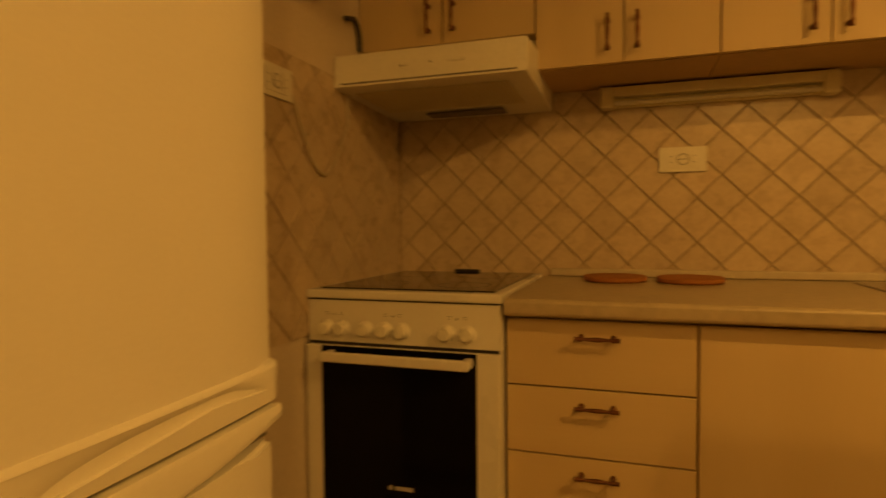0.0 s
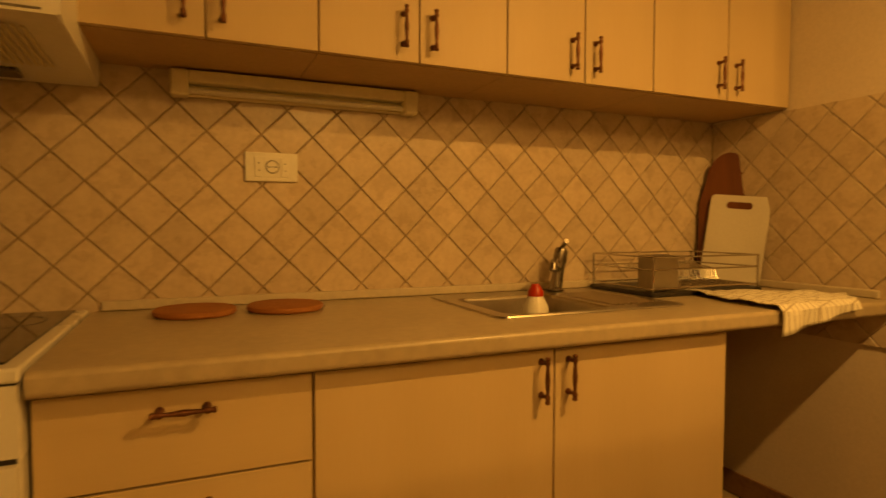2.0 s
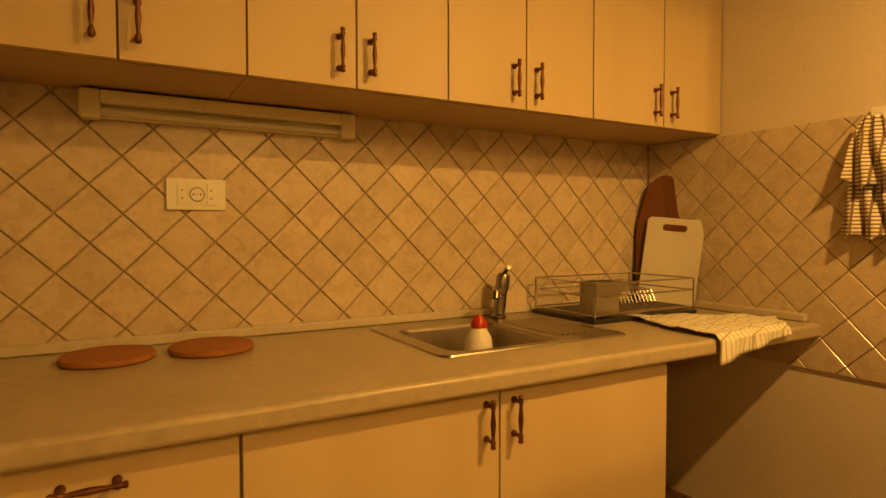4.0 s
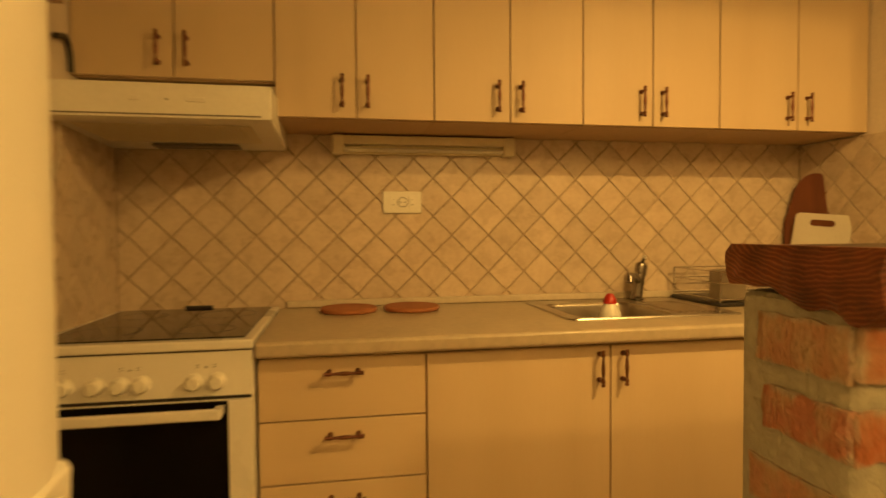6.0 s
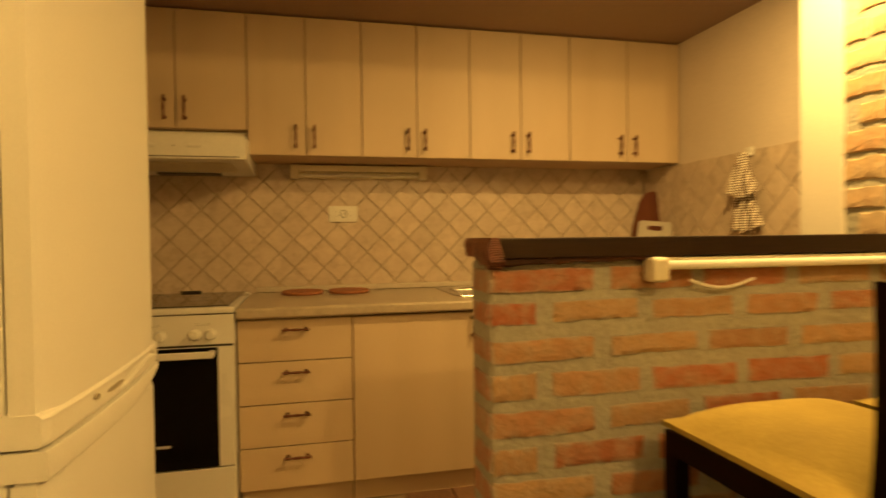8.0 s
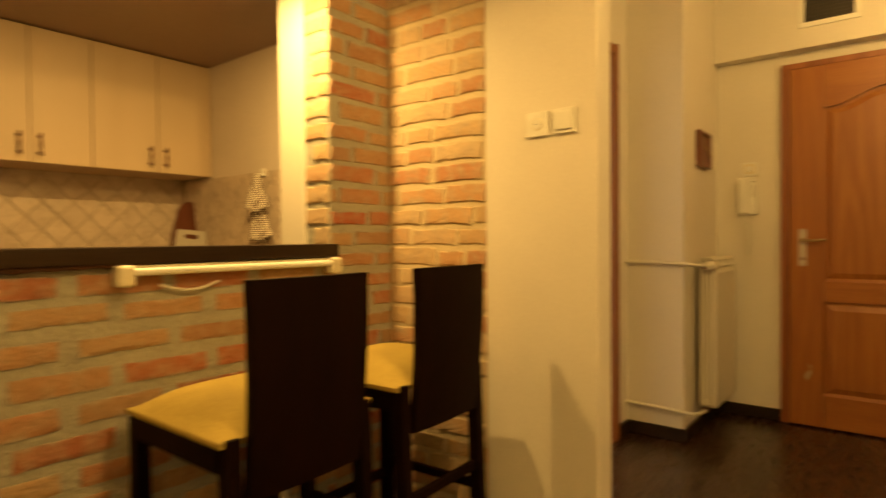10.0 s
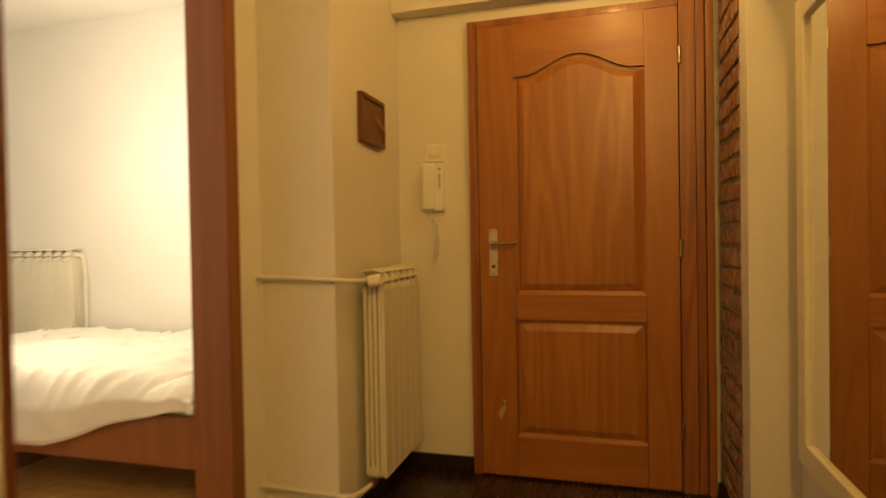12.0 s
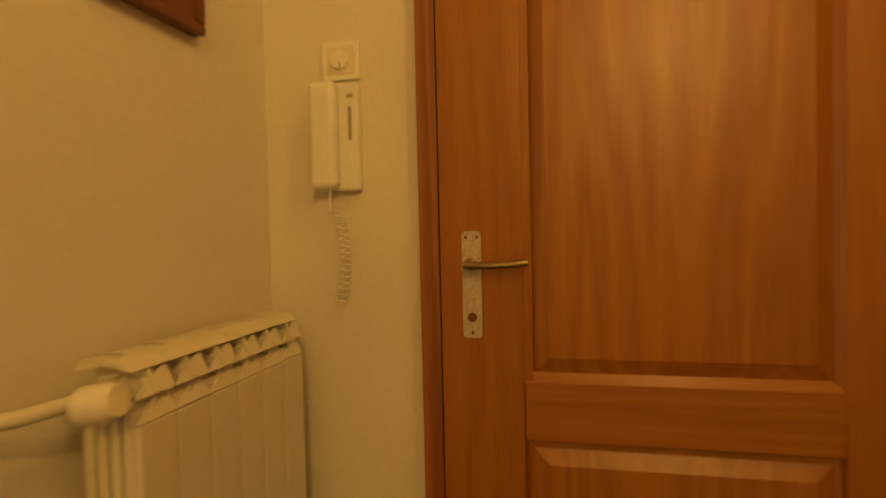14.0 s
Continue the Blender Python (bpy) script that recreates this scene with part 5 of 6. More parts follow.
casing = thing("door_casing", (END_X, -0.97, 0), "red-brown wooden entrance door casing with stepped mouldings", "door frame")
for y0, y1, x in ((-0.541, -0.500, 4.278), (-1.462, -1.399, 4.277), (-1.498, -1.464, 4.285), (-1.530, -1.500, 4.262)):
    bm = bmesh.new()
    box(bm, x, END_X + 0.06, y0, y1, 0.0, 2.072 if y0 > -0.6 else 2.068, 0.003)
    part("jamb", bm, PINE_R, casing)
bm = bmesh.new()
box(bm, 4.276, END_X + 0.06, -1.397, -0.5425, 2.038, 2.071, 0.003)
part("head", bm, PINE_R, casing)
bm = bmesh.new()
box(bm, 4.30, 4.46, -1.53, -0.50, 0.0, 0.009)
part("threshold", bm, MAHOG, casing)
bm = bmesh.new()
box(bm, 4.42, 4.46, -1.53, -0.50, 0.0, 2.07)
part("outer_panel", bm, PINE_R, casing, "", False)

vent = thing("wall_vent", (4.225, -0.735, 2.33), "white framed ventilation grille with a dark opening", "vent")
bm = bmesh.new()
for b in ((-0.875, -0.595, 2.245, 2.272), (-0.875, -0.595, 2.43, 2.455), (-0.875, -0.85, 2.272, 2.43), (-0.62, -0.595, 2.272, 2.43)):
    box(bm, 4.213, 4.2255, *b, 0.003)
part("frame", bm, PLASTIC_W, vent)
bm = bmesh.new()
box(bm, 4.2215, 4.2245, -0.85, -0.62, 2.272, 2.43)
part("backing", bm, PLASTIC_K, vent, "", False)
for i in range(8):
    bm = bmesh.new()
    box(bm, 4.217, 4.2195, -0.85, -0.62, 2.280 + 0.019 * i, 2.288 + 0.019 * i)
    part("slat", bm, PLASTIC_K, vent, "", False)

# ---- hall: intercom, plaque, radiator, mirror ----
phone = thing("intercom_phone", (END_X, -0.33, 1.33), "cream wall intercom handset with a coiled cord", "intercom")
bm = bmesh.new()
box(bm, END_X - 0.028, END_X - 0.001, -0.374, -0.282, 1.216, 1.440, 0.006, 3)
part("base", bm, PLASTIC_W, phone)
bm = bmesh.new()
box(bm, END_X - 0.062, END_X - 0.030, -0.336, -0.276, 1.220, 1.439, 0.014, 4)
box(bm, END_X - 0.032, END_X - 0.026, -0.334, -0.286, 1.395, 1.43, 0.002)
box(bm, END_X - 0.032, END_X - 0.026, -0.334, -0.286, 1.228, 1.265, 0.002)
part("handset", bm, PLASTIC_W, phone)
bm = bmesh.new()
box(bm, END_X - 0.0295, END_X - 0.0275, -0.360, -0.352, 1.32, 1.39, 0.001)
box(bm, END_X - 0.0295, END_X - 0.0275, -0.364, -0.350, 1.408, 1.416, 0.001)
part("speaker_slot", bm, SLOT, phone, "", False)
bm = bmesh.new()
pts = [(END_X - 0.045, -0.315, 1.224 - 0.012 * k) for k in range(5)]
for k in range(150):
    a = k * 0.62
    pts.append((END_X - 0.022 + 0.010 * math.cos(a), -0.322 - 0.014 * math.sin(k / 150 * 3.0) + 0.011 * math.sin(a), 1.17 - 0.00125 * k))
tube(bm, pts, 0.0022, 6)
part("coiled_cord", bm, PLASTIC_W, phone)

plaque = thing("wall_plaque", (3.945, HALL_Y, 1.58), "dark red-brown wooden wall plaque with dried straw", "wall decoration")
bm = bmesh.new()
for b in ((3.822, 4.068, 1.482, 1.500), (3.822, 4.068, 1.664, 1.682), (3.822, 3.842, 1.500, 1.664), (4.048, 4.068, 1.500, 1.664)):
    box(bm, b[0], b[1], HALL_Y - 0.026, HALL_Y - 0.001, b[2], b[3], 0.004)
part("frame", bm, BOARD_R, plaque)
bm = bmesh.new()
box(bm, 3.842, 4.048, HALL_Y - 0.016, HALL_Y - 0.001, 1.500, 1.664)
part("board", bm, PLAQUE, plaque, "", False)
bm = bmesh.new()
prism(bm, [(3.842, 1.502), (4.048, 1.502), (4.048, 1.560), (3.99, 1.572), (3.92, 1.578), (3.842, 1.600)], 1, HALL_Y - 0.019, HALL_Y - 0.016)
part("relief", bm, BOARD_R, plaque, "", False)
for k in range(7):
    bm = bmesh.new()
    tube(bm, [(3.955, HALL_Y - 0.022, 1.605), (3.985 + 0.005 * k, HALL_Y - 0.032 - 0.002 * (k % 3), 1.580 - 0.003 * k), (4.01 + 0.009 * k, HALL_Y - 0.030, 1.562 - 0.006 * (k % 4))], 0.0014, 5)
    part("straw", bm, STRAW, plaque, "dry straw stalk")


def radiator(name, n, height, at, turn, label, squeeze=1.0):
    """Cast aluminium sections 80 mm wide, 95 mm deep; front along -y."""
    r = thing(name, (0, 0, 0), label, "radiator")
    h = height
    for i in range(n):
        x = 0.08 * i
        bm = bmesh.new()
        box(bm, x + 0.034, x + 0.046, -0.09, -0.005, 0.01, h - 0.03, 0.003)
        section = part("section", bm, RADIATOR, r)
        bm = bmesh.new()
        box(bm, x + 0.0012, x + 0.0788, -0.098, -0.086, 0.02, h - 0.082, 0.004)
        part("front_plate", bm, RADIATOR, section)
        for fy in (-0.078, -0.058, -0.038, -0.018):
            bm = bmesh.new()
            box(bm, x + 0.003, x + 0.077, fy - 0.0075, fy + 0.0075, 0.03, h - 0.06, 0.001)
            part("fin", bm, RADIATOR, section)
        bm = bmesh.new()
        prism(bm, [(-0.088, h - 0.058), (-0.096, h - 0.045), (-0.080, h - 0.010), (-0.055, h), (-0.012, h), (-0.004, h - 0.012), (-0.004, h - 0.045)], 0, x + 0.036, x + 0.044)
        part("head", bm, RADIATOR, section)
        bm = bmesh.new()
        prism(bm, [(-0.086, h - 0.014), (-0.070, h - 0.003), (-0.050, h), (-0.012, h), (-0.004, h - 0.010), (-0.006, h - 0.014), (-0.05, h - 0.006)], 0, x + 0.001, x + 0.079)
        part("cap", bm, RADIATOR, section)
        for zl in (h - 0.080, h - 0.048):
            bm = bmesh.new()
            lo = [bm.verts.new(v) for v in ((x + 0.002, -0.096, zl), (x + 0.078, -0.096, zl), (x + 0.078, -0.082, zl + 0.030), (x + 0.066, -0.082, zl + 0.030))]
            hi = [bm.verts.new(v.co + Vector((0, 0.006, 0))) for v in lo]
            bm.faces.new(lo)
            bm.faces.new(hi)
            for k in range(4):
                bm.faces.new((lo[k], lo[(k + 1) % 4], hi[(k + 1) % 4], hi[k]))
            part("louvre", bm, RADIATOR, section, "", False)
        for z in (h - 0.045, 0.045):
            bm = bmesh.new()
            lathe(bm, [(0.020, 0.0), (0.020, 0.08)], Matrix.Translation((x, -0.045, z)) @ Matrix.Rotation(radians(90), 4, "Y"), 12)
            part("header_tube", bm, RADIATOR, section)
    r.matrix_basis = at @ pose(0, 0, 0, 0, 0, turn) @ Matrix.Diagonal((squeeze, 1, 1, 1))
    return r


rad_z = 0.143
radiator("radiator", 6, 0.83, Matrix.Translation((3.757, HALL_Y - 0.028, rad_z)), 0, "cream aluminium radiator with six sections on the hall wall", 0.925)
valve = thing("radiator_valve", (3.735, -0.225, rad_z + 0.785), "cream thermostat valve on the radiator", "valve")
bm = bmesh.new()
lathe(bm, [(0.012, 0.0), (0.016, 0.01), (0.016, 0.03)], Matrix.Translation((3.756, -0.223, rad_z + 0.785)) @ Matrix.Rotation(radians(-90), 4, "Y"), 14)
part("union", bm, BRONZE, valve)
bm = bmesh.new()
lathe(bm, [(0.016, 0.0), (0.024, 0.006), (0.024, 0.045), (0.018, 0.055)], Matrix.Translation((3.715, -0.232, rad_z + 0.785)) @ Matrix.Rotation(radians(80), 4, "X"), 18)
part("head", bm, PLASTIC_Y, valve)
for z in (rad_z + 0.789, 0.150):
    bm = bmesh.new()
    tube(bm, [(3.575, 0.155, z + 0.022), (3.575, 0.02, z + 0.020), (3.575, -0.15, z + 0.014), (3.580, -0.185, z + 0.010), (3.60, -0.205, z + 0.006), (3.65, -0.218, z + 0.002), (3.735, -0.223, z)], 0.0095, 12)
    solid("heating_pipe", bm, RADIATOR, "cream painted heating pipe along the hall pier", "pipe", "heating pipes")
bm = bmesh.new()
lathe(bm, [(0.014, 0.0), (0.017, 0.01), (0.017, 0.035)], Matrix.Translation((3.757, -0.223, 0.150)) @ Matrix.Rotation(radians(-90), 4, "Y"), 14)
solid("radiator_union", bm, BRONZE, "dark pipe union at the radiator's foot", "valve")

mirror = thing("wall_mirror", (3.17, NICHE_Y, 0.4), "large rectangular mirror in a cream wooden frame", "mirror")
MX0, MX1, MZ0, MZ1, FW = 2.683, 3.655, 0.395, 1.775, 0.068
for nm, b in (("frame_stile", (MX0, MX0 + FW, MZ0, MZ1)), ("frame_stile", (MX1 - FW, MX1, MZ0, MZ1)), ("frame_rail", (MX0 + FW, MX1 - FW, MZ0, MZ0 + FW)), ("frame_rail", (MX0 + FW, MX1 - FW, MZ1 - FW, MZ1))):
    bm = bmesh.new()
    box(bm, b[0], b[1], NICHE_Y + 0.001, NICHE_Y + 0.052, b[2], b[3], 0.006, 3)
    part(nm, bm, PLASTIC_Y, mirror)
bm = bmesh.new()
box(bm, MX0 + FW - 0.006, MX1 - FW + 0.006, NICHE_Y + 0.030, NICHE_Y + 0.038, MZ0 + FW - 0.006, MZ1 - FW + 0.006)
part("glass", bm, mirror_glass, mirror, "", False)

# ---- bedroom ----
frame_b = thing("bedroom_door_frame", (3.0, 0.2, 0), "mahogany-stained wooden bedroom door lining", "door frame")
for b in ((3.372, 3.420, 0.132, 0.285, 0, 2.052), (2.58, 2.628, 0.132, 0.285, 0, 2.052), (2.58, 3.42, 0.132, 0.285, 2.052, 2.10)):
    bm = bmesh.new()
    box(bm, *b, 0.003)
    part("lining", bm, MAHOG, frame_b)
for b in ((3.4215, 3.446, 0.136, 0.1545, 0, 2.115), (2.53, 2.575, 0.136, 0.1545, 0, 2.115)):
    bm = bmesh.new()
    box(bm, *b, 0.003)
    part("architrave", bm, MAHOG, frame_b)
bm = bmesh.new()
box(bm, 2.63, 3.37, 0.14, 0.285, -0.012, 0.012, 0.003)
part("threshold", bm, MAHOG, frame_b)

bed = thing("bed", (4.1, 1.5, 0), "low wooden bed with a brown side board", "bed")
bm = bmesh.new()
box(bm, 3.60, 3.625, 0.40, 2.55, 0.19, 0.40, 0.004)
part("side_board", bm, MAHOG, bed)
bm = bmesh.new()
box(bm, 4.60, 4.625, 0.40, 2.55, 0.19, 0.40, 0.004)
part("side_board", bm, MAHOG, bed)
for y in (0.40, 2.525):
    bm = bmesh.new()
    box(bm, 3.626, 4.599, y, y + 0.025, 0.19, 0.40, 0.004)
    part("end_board", bm, MAHOG, bed)
for x in (3.62, 4.56):
    for y in (0.42, 2.48):
        bm = bmesh.new()
        box(bm, x, x + 0.05, y, y + 0.05, 0.0, 0.19, 0.003)
        part("leg", bm, MAHOG, bed)
bm = bmesh.new()
box(bm, 3.63, 4.595, 0.43, 2.52, 0.30, 0.46, 0.03, 3)
part("mattress", bm, LINEN, bed)


def duvet(u, v):
    x = 3.50 + 1.10 * u
    y = 0.46 + 2.05 * v
    # creases run aslant across the bed
    p, d = (x + 1.4 * y) / 1.72, (1.4 * x - y) / 1.72
    p += 0.06 * noise.noise((p * 3, d * 3, 9.0))
    z = 0.585 + 0.04 * noise.noise((x * 2.2, y * 2.2, 1.0))
    z -= 0.10 * abs(noise.noise((p * 7.0, d * 1.6, 4.0))) + 0.07 * abs(noise.noise((p * 15, d * 3.0, 7.0))) + 0.016 * abs(noise.noise((p * 34, d * 7, 2.0)))
    if u < 0.18:
        k = (0.18 - u) / 0.18
        x = 3.655 - 0.095 * math.sqrt(min(1, k * 1.6)) - 0.02 * noise.noise((y * 7, 1.5, 0)) * k
        z = 0.53 * k + z * (1 - k) - k ** 1.5 * (0.05 + 0.24 * min(1, max(0, (y - 0.45) / 0.75)) + 0.02 * noise.noise((y * 4, 8.5, 0)))
    edge = min(v, 1 - v)
    z -= 0.05 * math.exp(-edge * 30)
    return Vector((x, y, z))


bm = bmesh.new()
cloth(bm, 90, 150, duvet)
thicken(solid("duvet", bm, LINEN, "rumpled white duvet spread over the bed", "duvet"), 0.02)
radiator("radiator", 14, 0.62, pose(4.655, 3.27, 0.45), -90, "white aluminium radiator on the bedroom wall")

bm = bmesh.new()
tube(bm, [(4.61, 2.15, 1.025), (4.61, 2.13, 1.024), (4.615, 2.118, 1.018), (4.622, 2.112, 1.0), (4.63, 2.11, 0.9), (4.63, 2.11, 0.0)], 0.011, 12)
solid("heating_pipe", bm, RADIATOR, "cream painted heating pipe beside the bedroom radiator", "pipe", "heating pipes")

# ---- pieces: bricks ----
def brick_mesh(name, mat, rough):
    """A worn brick of unit length and height, 1 deep, with its front at z = 1 in local axes (u, v, n)."""
    bm = bmesh.new()
    rng = random.Random(name)
    n = 5
    rows = []
    outline = [(-0.5 + i / n, -0.5) for i in range(n)] + [(0.5, -0.5), (0.5, 0.0)] + [(0.5 - i / n, 0.5) for i in range(n)] + [(-0.5, 0.5), (-0.5, 0.0)]
    base = [bm.verts.new((u, v, 0)) for u, v in outline]
    j = [(rng.uniform(-rough, rough), rng.uniform(-rough, rough) * 2.2) for _ in outline]
    mid = [bm.verts.new((u * 0.995 + a * 0.5, v * 0.97 + b * 0.5, 0.55)) for (u, v), (a, b) in zip(outline, j)]
    top = [bm.verts.new((u * 0.965 + a, v * 0.90 + b, 1 + rng.uniform(-0.35, 0.2))) for (u, v), (a, b) in zip(outline, j)]
    m = len(outline)
    for lo, hi in ((base, mid), (mid, top)):
        for k in range(m):
            bm.faces.new((lo[k], lo[(k + 1) % m], hi[(k + 1) % m], hi[k]))
    c = bm.verts.new((rng.uniform(-0.1, 0.1), 0, 1.05))
    for k in range(m):
        bm.faces.new((top[k], top[(k + 1) % m], c))
    return mesh_of(name, bm, mat, True)


def brickwork(parent, origin, along, out, width, z0, z1, mat, course=0.081, tall=0.056, long=0.232, joint=0.026, proud=0.012, seed=1, head=0.0):
    """Lay courses on a face: origin at its foot, along and out are unit axes."""
    rng = random.Random(seed)
    meshes = [brick_mesh("brick", mat, 0.022 + 0.006 * k) for k in range(6)]
    along, out = Vector(along), Vector(out)
    turn = Matrix((along, Vector((0, 0, 1)), out)).transposed().to_4x4()
    row, z = 0, z0
    while z + tall * 0.6 < z1:
        u = -(0.0, 0.55, 0.2, 0.75)[row % 4] * (long + joint) - head
        while u < width:
            ln = long * rng.uniform(0.92, 1.06) if rng.random() > 0.22 else long * rng.uniform(0.46, 0.60)
            a, b = max(u, 0.0), min(u + ln, width)
            if b - a > 0.03:
                h = min(tall * rng.uniform(0.86, 1.12), z1 - z)
                ob = new("brick", rng.choice(meshes))
                p = Vector(origin) + along * ((a + b) / 2) + Vector((0, 0, z + h / 2 + rng.uniform(-0.002, 0.002)))
                ob.matrix_basis = Matrix.Translation(p) @ turn @ Matrix.Rotation(rng.uniform(-0.012, 0.012), 4, "Z") @ Matrix.Diagonal((b - a, h, proud * rng.uniform(0.8, 1.25), 1))
                ob.parent = parent
                ob.matrix_parent_inverse = parent.matrix_basis.inverted()
            u += ln + joint * rng.uniform(0.8, 1.2)
        z += course
        row += 1


def worn_brick(mat, seed):
    """A hand-made brick with a pitted front and slumped edges, in the same local axes."""
    bm = bmesh.new()
    nu, nv = 9, 4
    g = []
    for i in range(nu + 1):
        u = -0.5 + i / nu
        row = []
        for j in range(nv + 1):
            v = -0.5 + j / nv
            e = min(0.5 - abs(u) + 0.02, (0.5 - abs(v)) * 0.4 + 0.02)
            n = 1.0 - 0.55 * math.exp(-e * 26) + 0.40 * noise.noise((u * 7 + seed * 9, v * 3, seed))
            du = 0.020 * noise.noise((v * 5, seed * 3.0, 1.0 + i // nu)) if i in (0, nu) else 0
            dv = 0.10 * noise.noise((u * 5, seed * 5.0, 7.0 + j // nv)) if j in (0, nv) else 0
            row.append(bm.verts.new((u * 0.985 + du, v * 0.94 + dv, n)))
        g.append(row)
    for i in range(nu):
        for j in range(nv):
            bm.faces.new((g[i][j], g[i + 1][j], g[i + 1][j + 1], g[i][j + 1]))
    rim = [g[i][0] for i in range(nu + 1)] + [g[nu][j] for j in range(1, nv + 1)] + [g[i][nv] for i in range(nu - 1, -1, -1)] + [g[0][j] for j in range(nv - 1, 0, -1)]
    low = [bm.verts.new((v.co.x, v.co.y, -0.5)) for v in rim]
    for k in range(len(rim)):
        bm.faces.new((rim[k], rim[(k + 1) % len(rim)], low[(k + 1) % len(rim)], low[k]))
    return mesh_of("brick", bm, mat, True)


def bar_courses():
    """Courses of the bar from the top down: stretcher and header starts take turns, the end shows one brick a course."""
    rng = random.Random(21)
    kinds = {f: [worn_brick(m, k) for k in range(8)] for f, m in (("front", BRICK_BAR), ("end", BRICK_DUSTY))}

    def lay(a, b, z0, z1, face):
        ob = new("brick", rng.choice(kinds[face]))
        size = Matrix.Diagonal((b - a, z1 - z0, 0.007 * rng.uniform(0.8, 1.3), 1))
        zc = (z0 + z1) / 2
        tilt = Matrix.Rotation(rng.uniform(-0.02, 0.02), 4, "Z")
        if face == "front":
            turn = Matrix(((1, 0, 0), (0, 0, -1), (0, 1, 0))).to_4x4()
            ob.matrix_basis = Matrix.Translation((BX0 + (a + b) / 2, BY0 + 0.007, zc)) @ turn @ tilt @ size
        else:
            turn = Matrix(((0, 0, -1), (-1, 0, 0), (0, 1, 0))).to_4x4()
            ob.matrix_basis = Matrix.Translation((BX0 + 0.007, BY0 + (a + b) / 2, zc)) @ turn @ tilt @ size
        ob.parent = bar
        ob.matrix_parent_inverse = bar.matrix_basis.inverted()

    for row in range(12):
        z1 = 1.004 - 0.0825 * row + rng.uniform(-0.003, 0.003)
        z0 = max(0.008, z1 - rng.uniform(0.049, 0.060))
        u, first = 0.007, True
        while u < BX1 - BX0 - 0.03:
            ln = (0.255 if row % 2 == 0 else 0.108) if first else rng.uniform(0.215, 0.25)
            first = False
            lay(u, min(u + ln, BX1 - BX0), z0 + rng.uniform(-0.003, 0.003), z1 + rng.uniform(-0.003, 0.003), "front")
            u += ln + rng.uniform(0.030, 0.044)
        lay(0.007, rng.uniform(0.115, 0.14), z0, z1, "end")


bar_courses()
brickwork(pillar, (1.863, 0.763, 0.012), (0, -1, 0), (-1, 0, 0), 0.129, 0.0, 2.58, BRICK_WALL, seed=5, proud=0.0065, joint=0.018, tall=0.060, head=0.06)
brickwork(pillar, (1.864, 0.633, 0.012), (1, 0, 0), (0, -1, 0), 0.318, 0.0, 2.58, BRICK_BAR, seed=6, proud=0.006, joint=0.020)
brickwork(wall_partition, (PART_X + 0.013, 0.628, 0.012), (0, -1, 0), (-1, 0, 0), 0.484, 0.0, 2.58, BRICK_WALL, seed=7, proud=0.0065, joint=0.018, tall=0.062)
brickwork(wall_brick, (3.902, BRICK_Y - 0.006, 0.075), (1, 0, 0), (0, 1, 0), END_X - 3.95, 0.0, 2.48, BRICK_DARK, seed=8, proud=0.004, joint=0.016, tall=0.062)


# ---- pieces: tiles ----
def clip(poly, inside, cut):
    out = []
    for k, p in enumerate(poly):
        q = poly[(k + 1) % len(poly)]
        if inside(p):
            out.append(p)
        if inside(p) != inside(q):
            out.append(cut(p, q))
    return out


def clip_rect(poly, u0, u1, v0, v1):
    for i, lim, s in ((0, u0, 1), (0, u1, -1), (1, v0, 1), (1, v1, -1)):
        if not poly:
            return poly
        poly = clip(poly, lambda p: s * (p[i] - lim) >= 0,
                    lambda p, q: tuple(p[k] + (q[k] - p[k]) * (lim - p[i]) / (q[i] - p[i]) for k in (0, 1)))
    return poly


def tile_mesh(poly, thick):
    bm = bmesh.new()
    cu, cv = sum(p[0] for p in poly) / len(poly), sum(p[1] for p in poly) / len(poly)

    def ring(d, n):
        r = []
        for u, v in poly:
            L = math.hypot(u - cu, v - cv) or 1
            f = max(0.0, 1 - d / L)
            r.append(bm.verts.new((cu + (u - cu) * f, cv + (v - cv) * f, n)))
        return r
    loops = [ring(0, 0), ring(0.0004, thick * 0.6), ring(0.003, thick)]
    m = len(poly)
    for a, b in zip(loops, loops[1:]):
        for k in range(m):
            bm.faces.new((a[k], a[(k + 1) % m], b[(k + 1) % m], b[k]))
    bm.faces.new(loops[-1])
    return mesh_of("tile", bm, TILE, False)


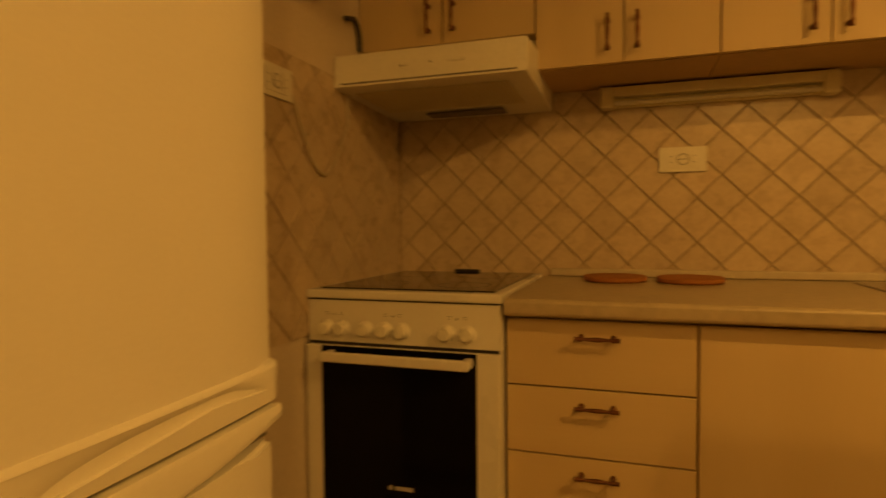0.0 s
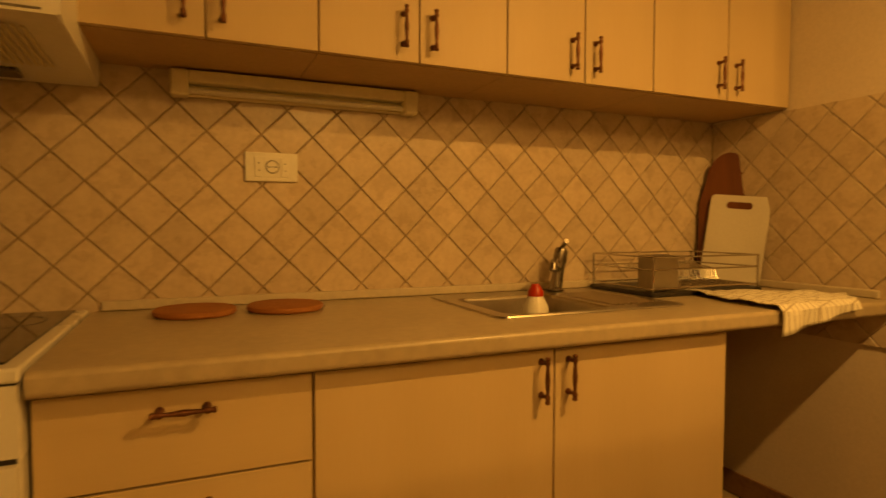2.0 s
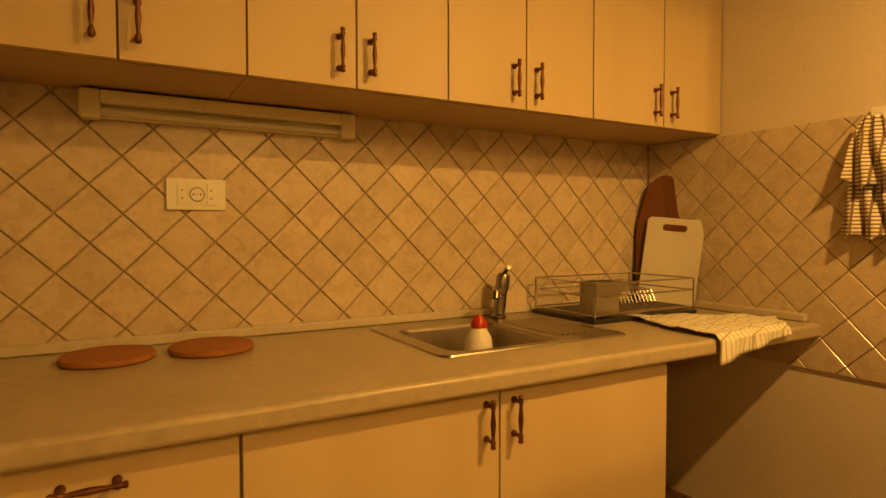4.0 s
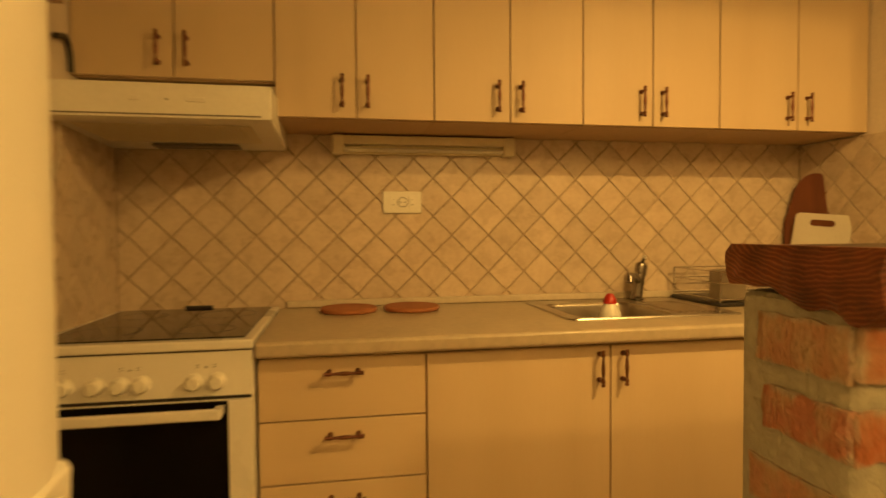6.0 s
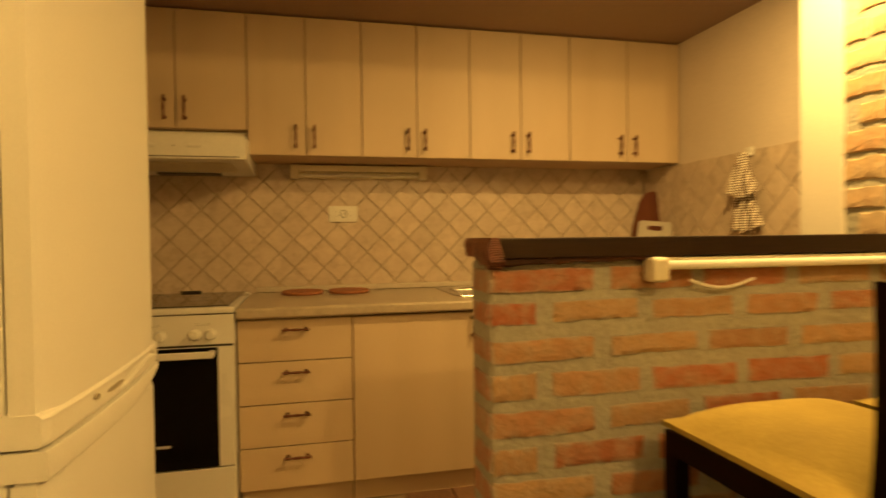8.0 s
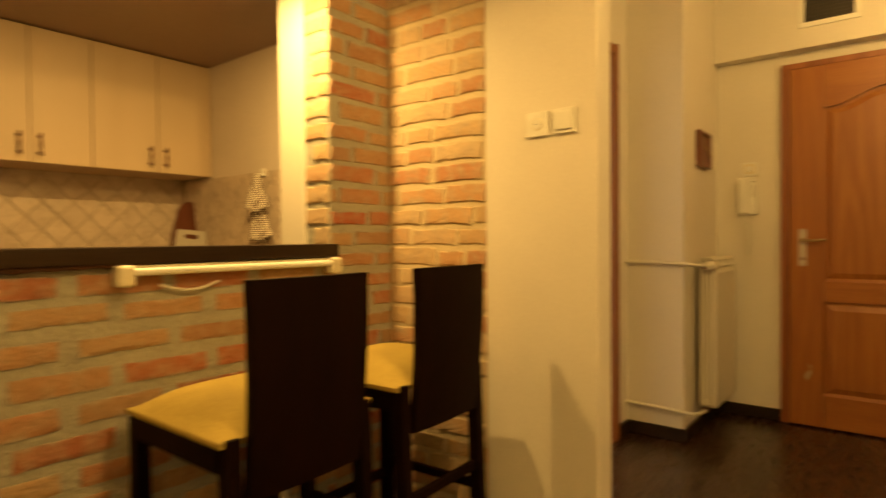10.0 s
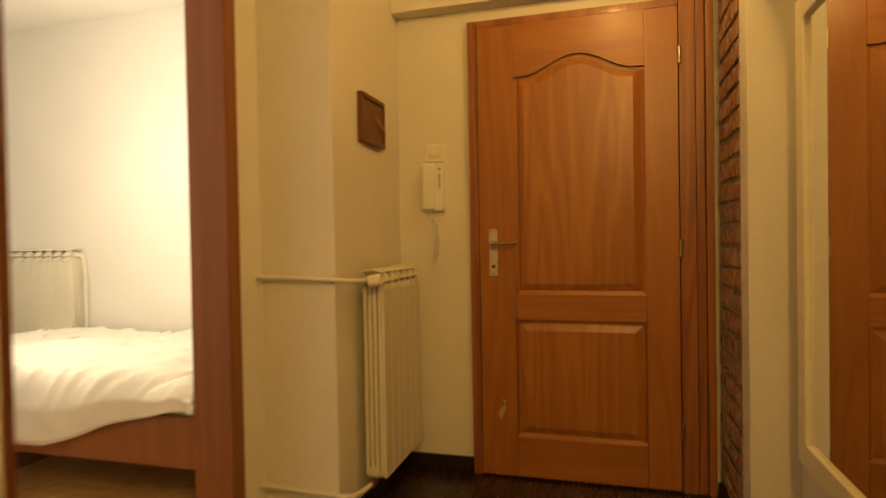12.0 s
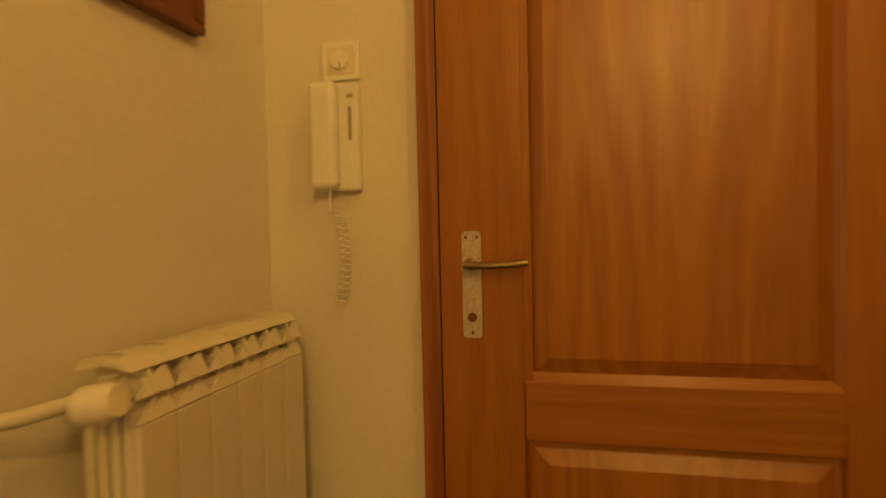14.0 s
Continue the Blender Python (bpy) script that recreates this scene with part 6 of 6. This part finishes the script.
def diamonds(parent, origin, along, out, u1, v0, v1, phase_u, phase_v, diag=0.1436, thick=0.005):
    """Square tiles laid on their corners over a face."""
    along, out = Vector(along), Vector(out)
    turn = Matrix((along, Vector((0, 0, 1)), out)).transposed().to_4x4()
    h = diag / 2 - 0.0019
    whole = tile_mesh([(h, 0), (0, h), (-h, 0), (0, -h)], thick)
    rng = random.Random(11)
    nu, nv = int(u1 / diag) + 3, int((v1 - v0) / diag) + 3
    for i in range(-2, 2 * nu):
        for j in range(-2, 2 * nv):
            if (i + j) % 2:
                continue
            cu = phase_u % diag + i * diag / 2
            cv = v0 - diag + (phase_v - v0) % diag + j * diag / 2
            full = [(cu + h, cv), (cu, cv + h), (cu - h, cv), (cu, cv - h)]
            poly = clip_rect(full, 0, u1, v0, v1)
            if len(poly) < 3:
                continue
            area = abs(sum(a[0] * b[1] - b[0] * a[1] for a, b in zip(poly, poly[1:] + poly[:1]))) / 2
            if area < 0.00015:
                continue
            cut = area < 2 * h * h * 0.999
            me = tile_mesh([(u - cu, v - cv) for u, v in poly], thick) if cut else whole
            ob = new("tile", me)
            tilt = Matrix.Rotation(rng.uniform(-0.006, 0.006), 4, "X") @ Matrix.Rotation(rng.uniform(-0.006, 0.006), 4, "Y")
            ob.matrix_basis = Matrix.Translation(Vector(origin) + along * cu + Vector((0, 0, cv))) @ turn @ tilt
            ob.parent = parent
            ob.matrix_parent_inverse = parent.matrix_basis.inverted()


def backing(name, b):
    return structure(name, [b], GROUT, "grout bed of the kitchen wall tiles")


diamonds(wall_back, (LEFT + 0.008, BACK - 0.0005, 0), (1, 0, 0), (0, -1, 0), RIGHT - LEFT - 0.016, 0.66, 1.468, 0.656 - LEFT + 0.0718, 1.22)
tile_bed_r = backing("tile_bed_right", (RIGHT - 0.003, RIGHT + 0.001, 0.925, BACK - 0.001, 0.668, 1.441))
diamonds(tile_bed_r, (RIGHT - 0.003, BACK - 0.007, 0), (0, -1, 0), (-1, 0, 0), BACK - 0.935, 0.668, 1.441, 0.03, 1.20)
tile_bed_l = backing("tile_bed_left", (LEFT - 0.001, LEFT + 0.003, 0.955, BACK - 0.001, 0.695, 1.44))
diamonds(tile_bed_l, (LEFT + 0.003, 0.96, 0), (0, 1, 0), (1, 0, 0), BACK - 0.967, 0.695, 1.44, 0.05, 1.20)

# kitchen floor tiles and bedroom parquet
bm = bmesh.new()
box(bm, -0.098, 0.098, -0.098, 0.098, 0, 0.007, 0.002, 1)
ftile = mesh_of("floor_tile", bm, KFLOOR)
for i in range(7):
    for j in range(8):
        ob = new("floor_tile", ftile)
        ob.matrix_basis = pose(0.78 + 0.2 * i, 0.86 + 0.2 * j, -0.006)
        ob.parent = floor_kitchen
bm = bmesh.new()
box(bm, -0.0345, 0.0345, -0.1745, 0.1745, 0, 0.010, 0.001, 1)
stave = mesh_of("parquet_stave", bm, PARQUET)
k = 0
for i in range(6):
    for j in range(-1, 4):
        for s in range(5):
            ob = new("parquet_stave", stave)
            cx, cy = 2.62 + 0.35 * i, 0.46 + 0.35 * j
            off = -0.14 + 0.07 * s
            ob.matrix_basis = pose(cx + off, cy, -0.012) if (i + j) % 2 else pose(cx, cy + off, -0.012, 0, 0, 90)
            ob.parent = floor_bedroom
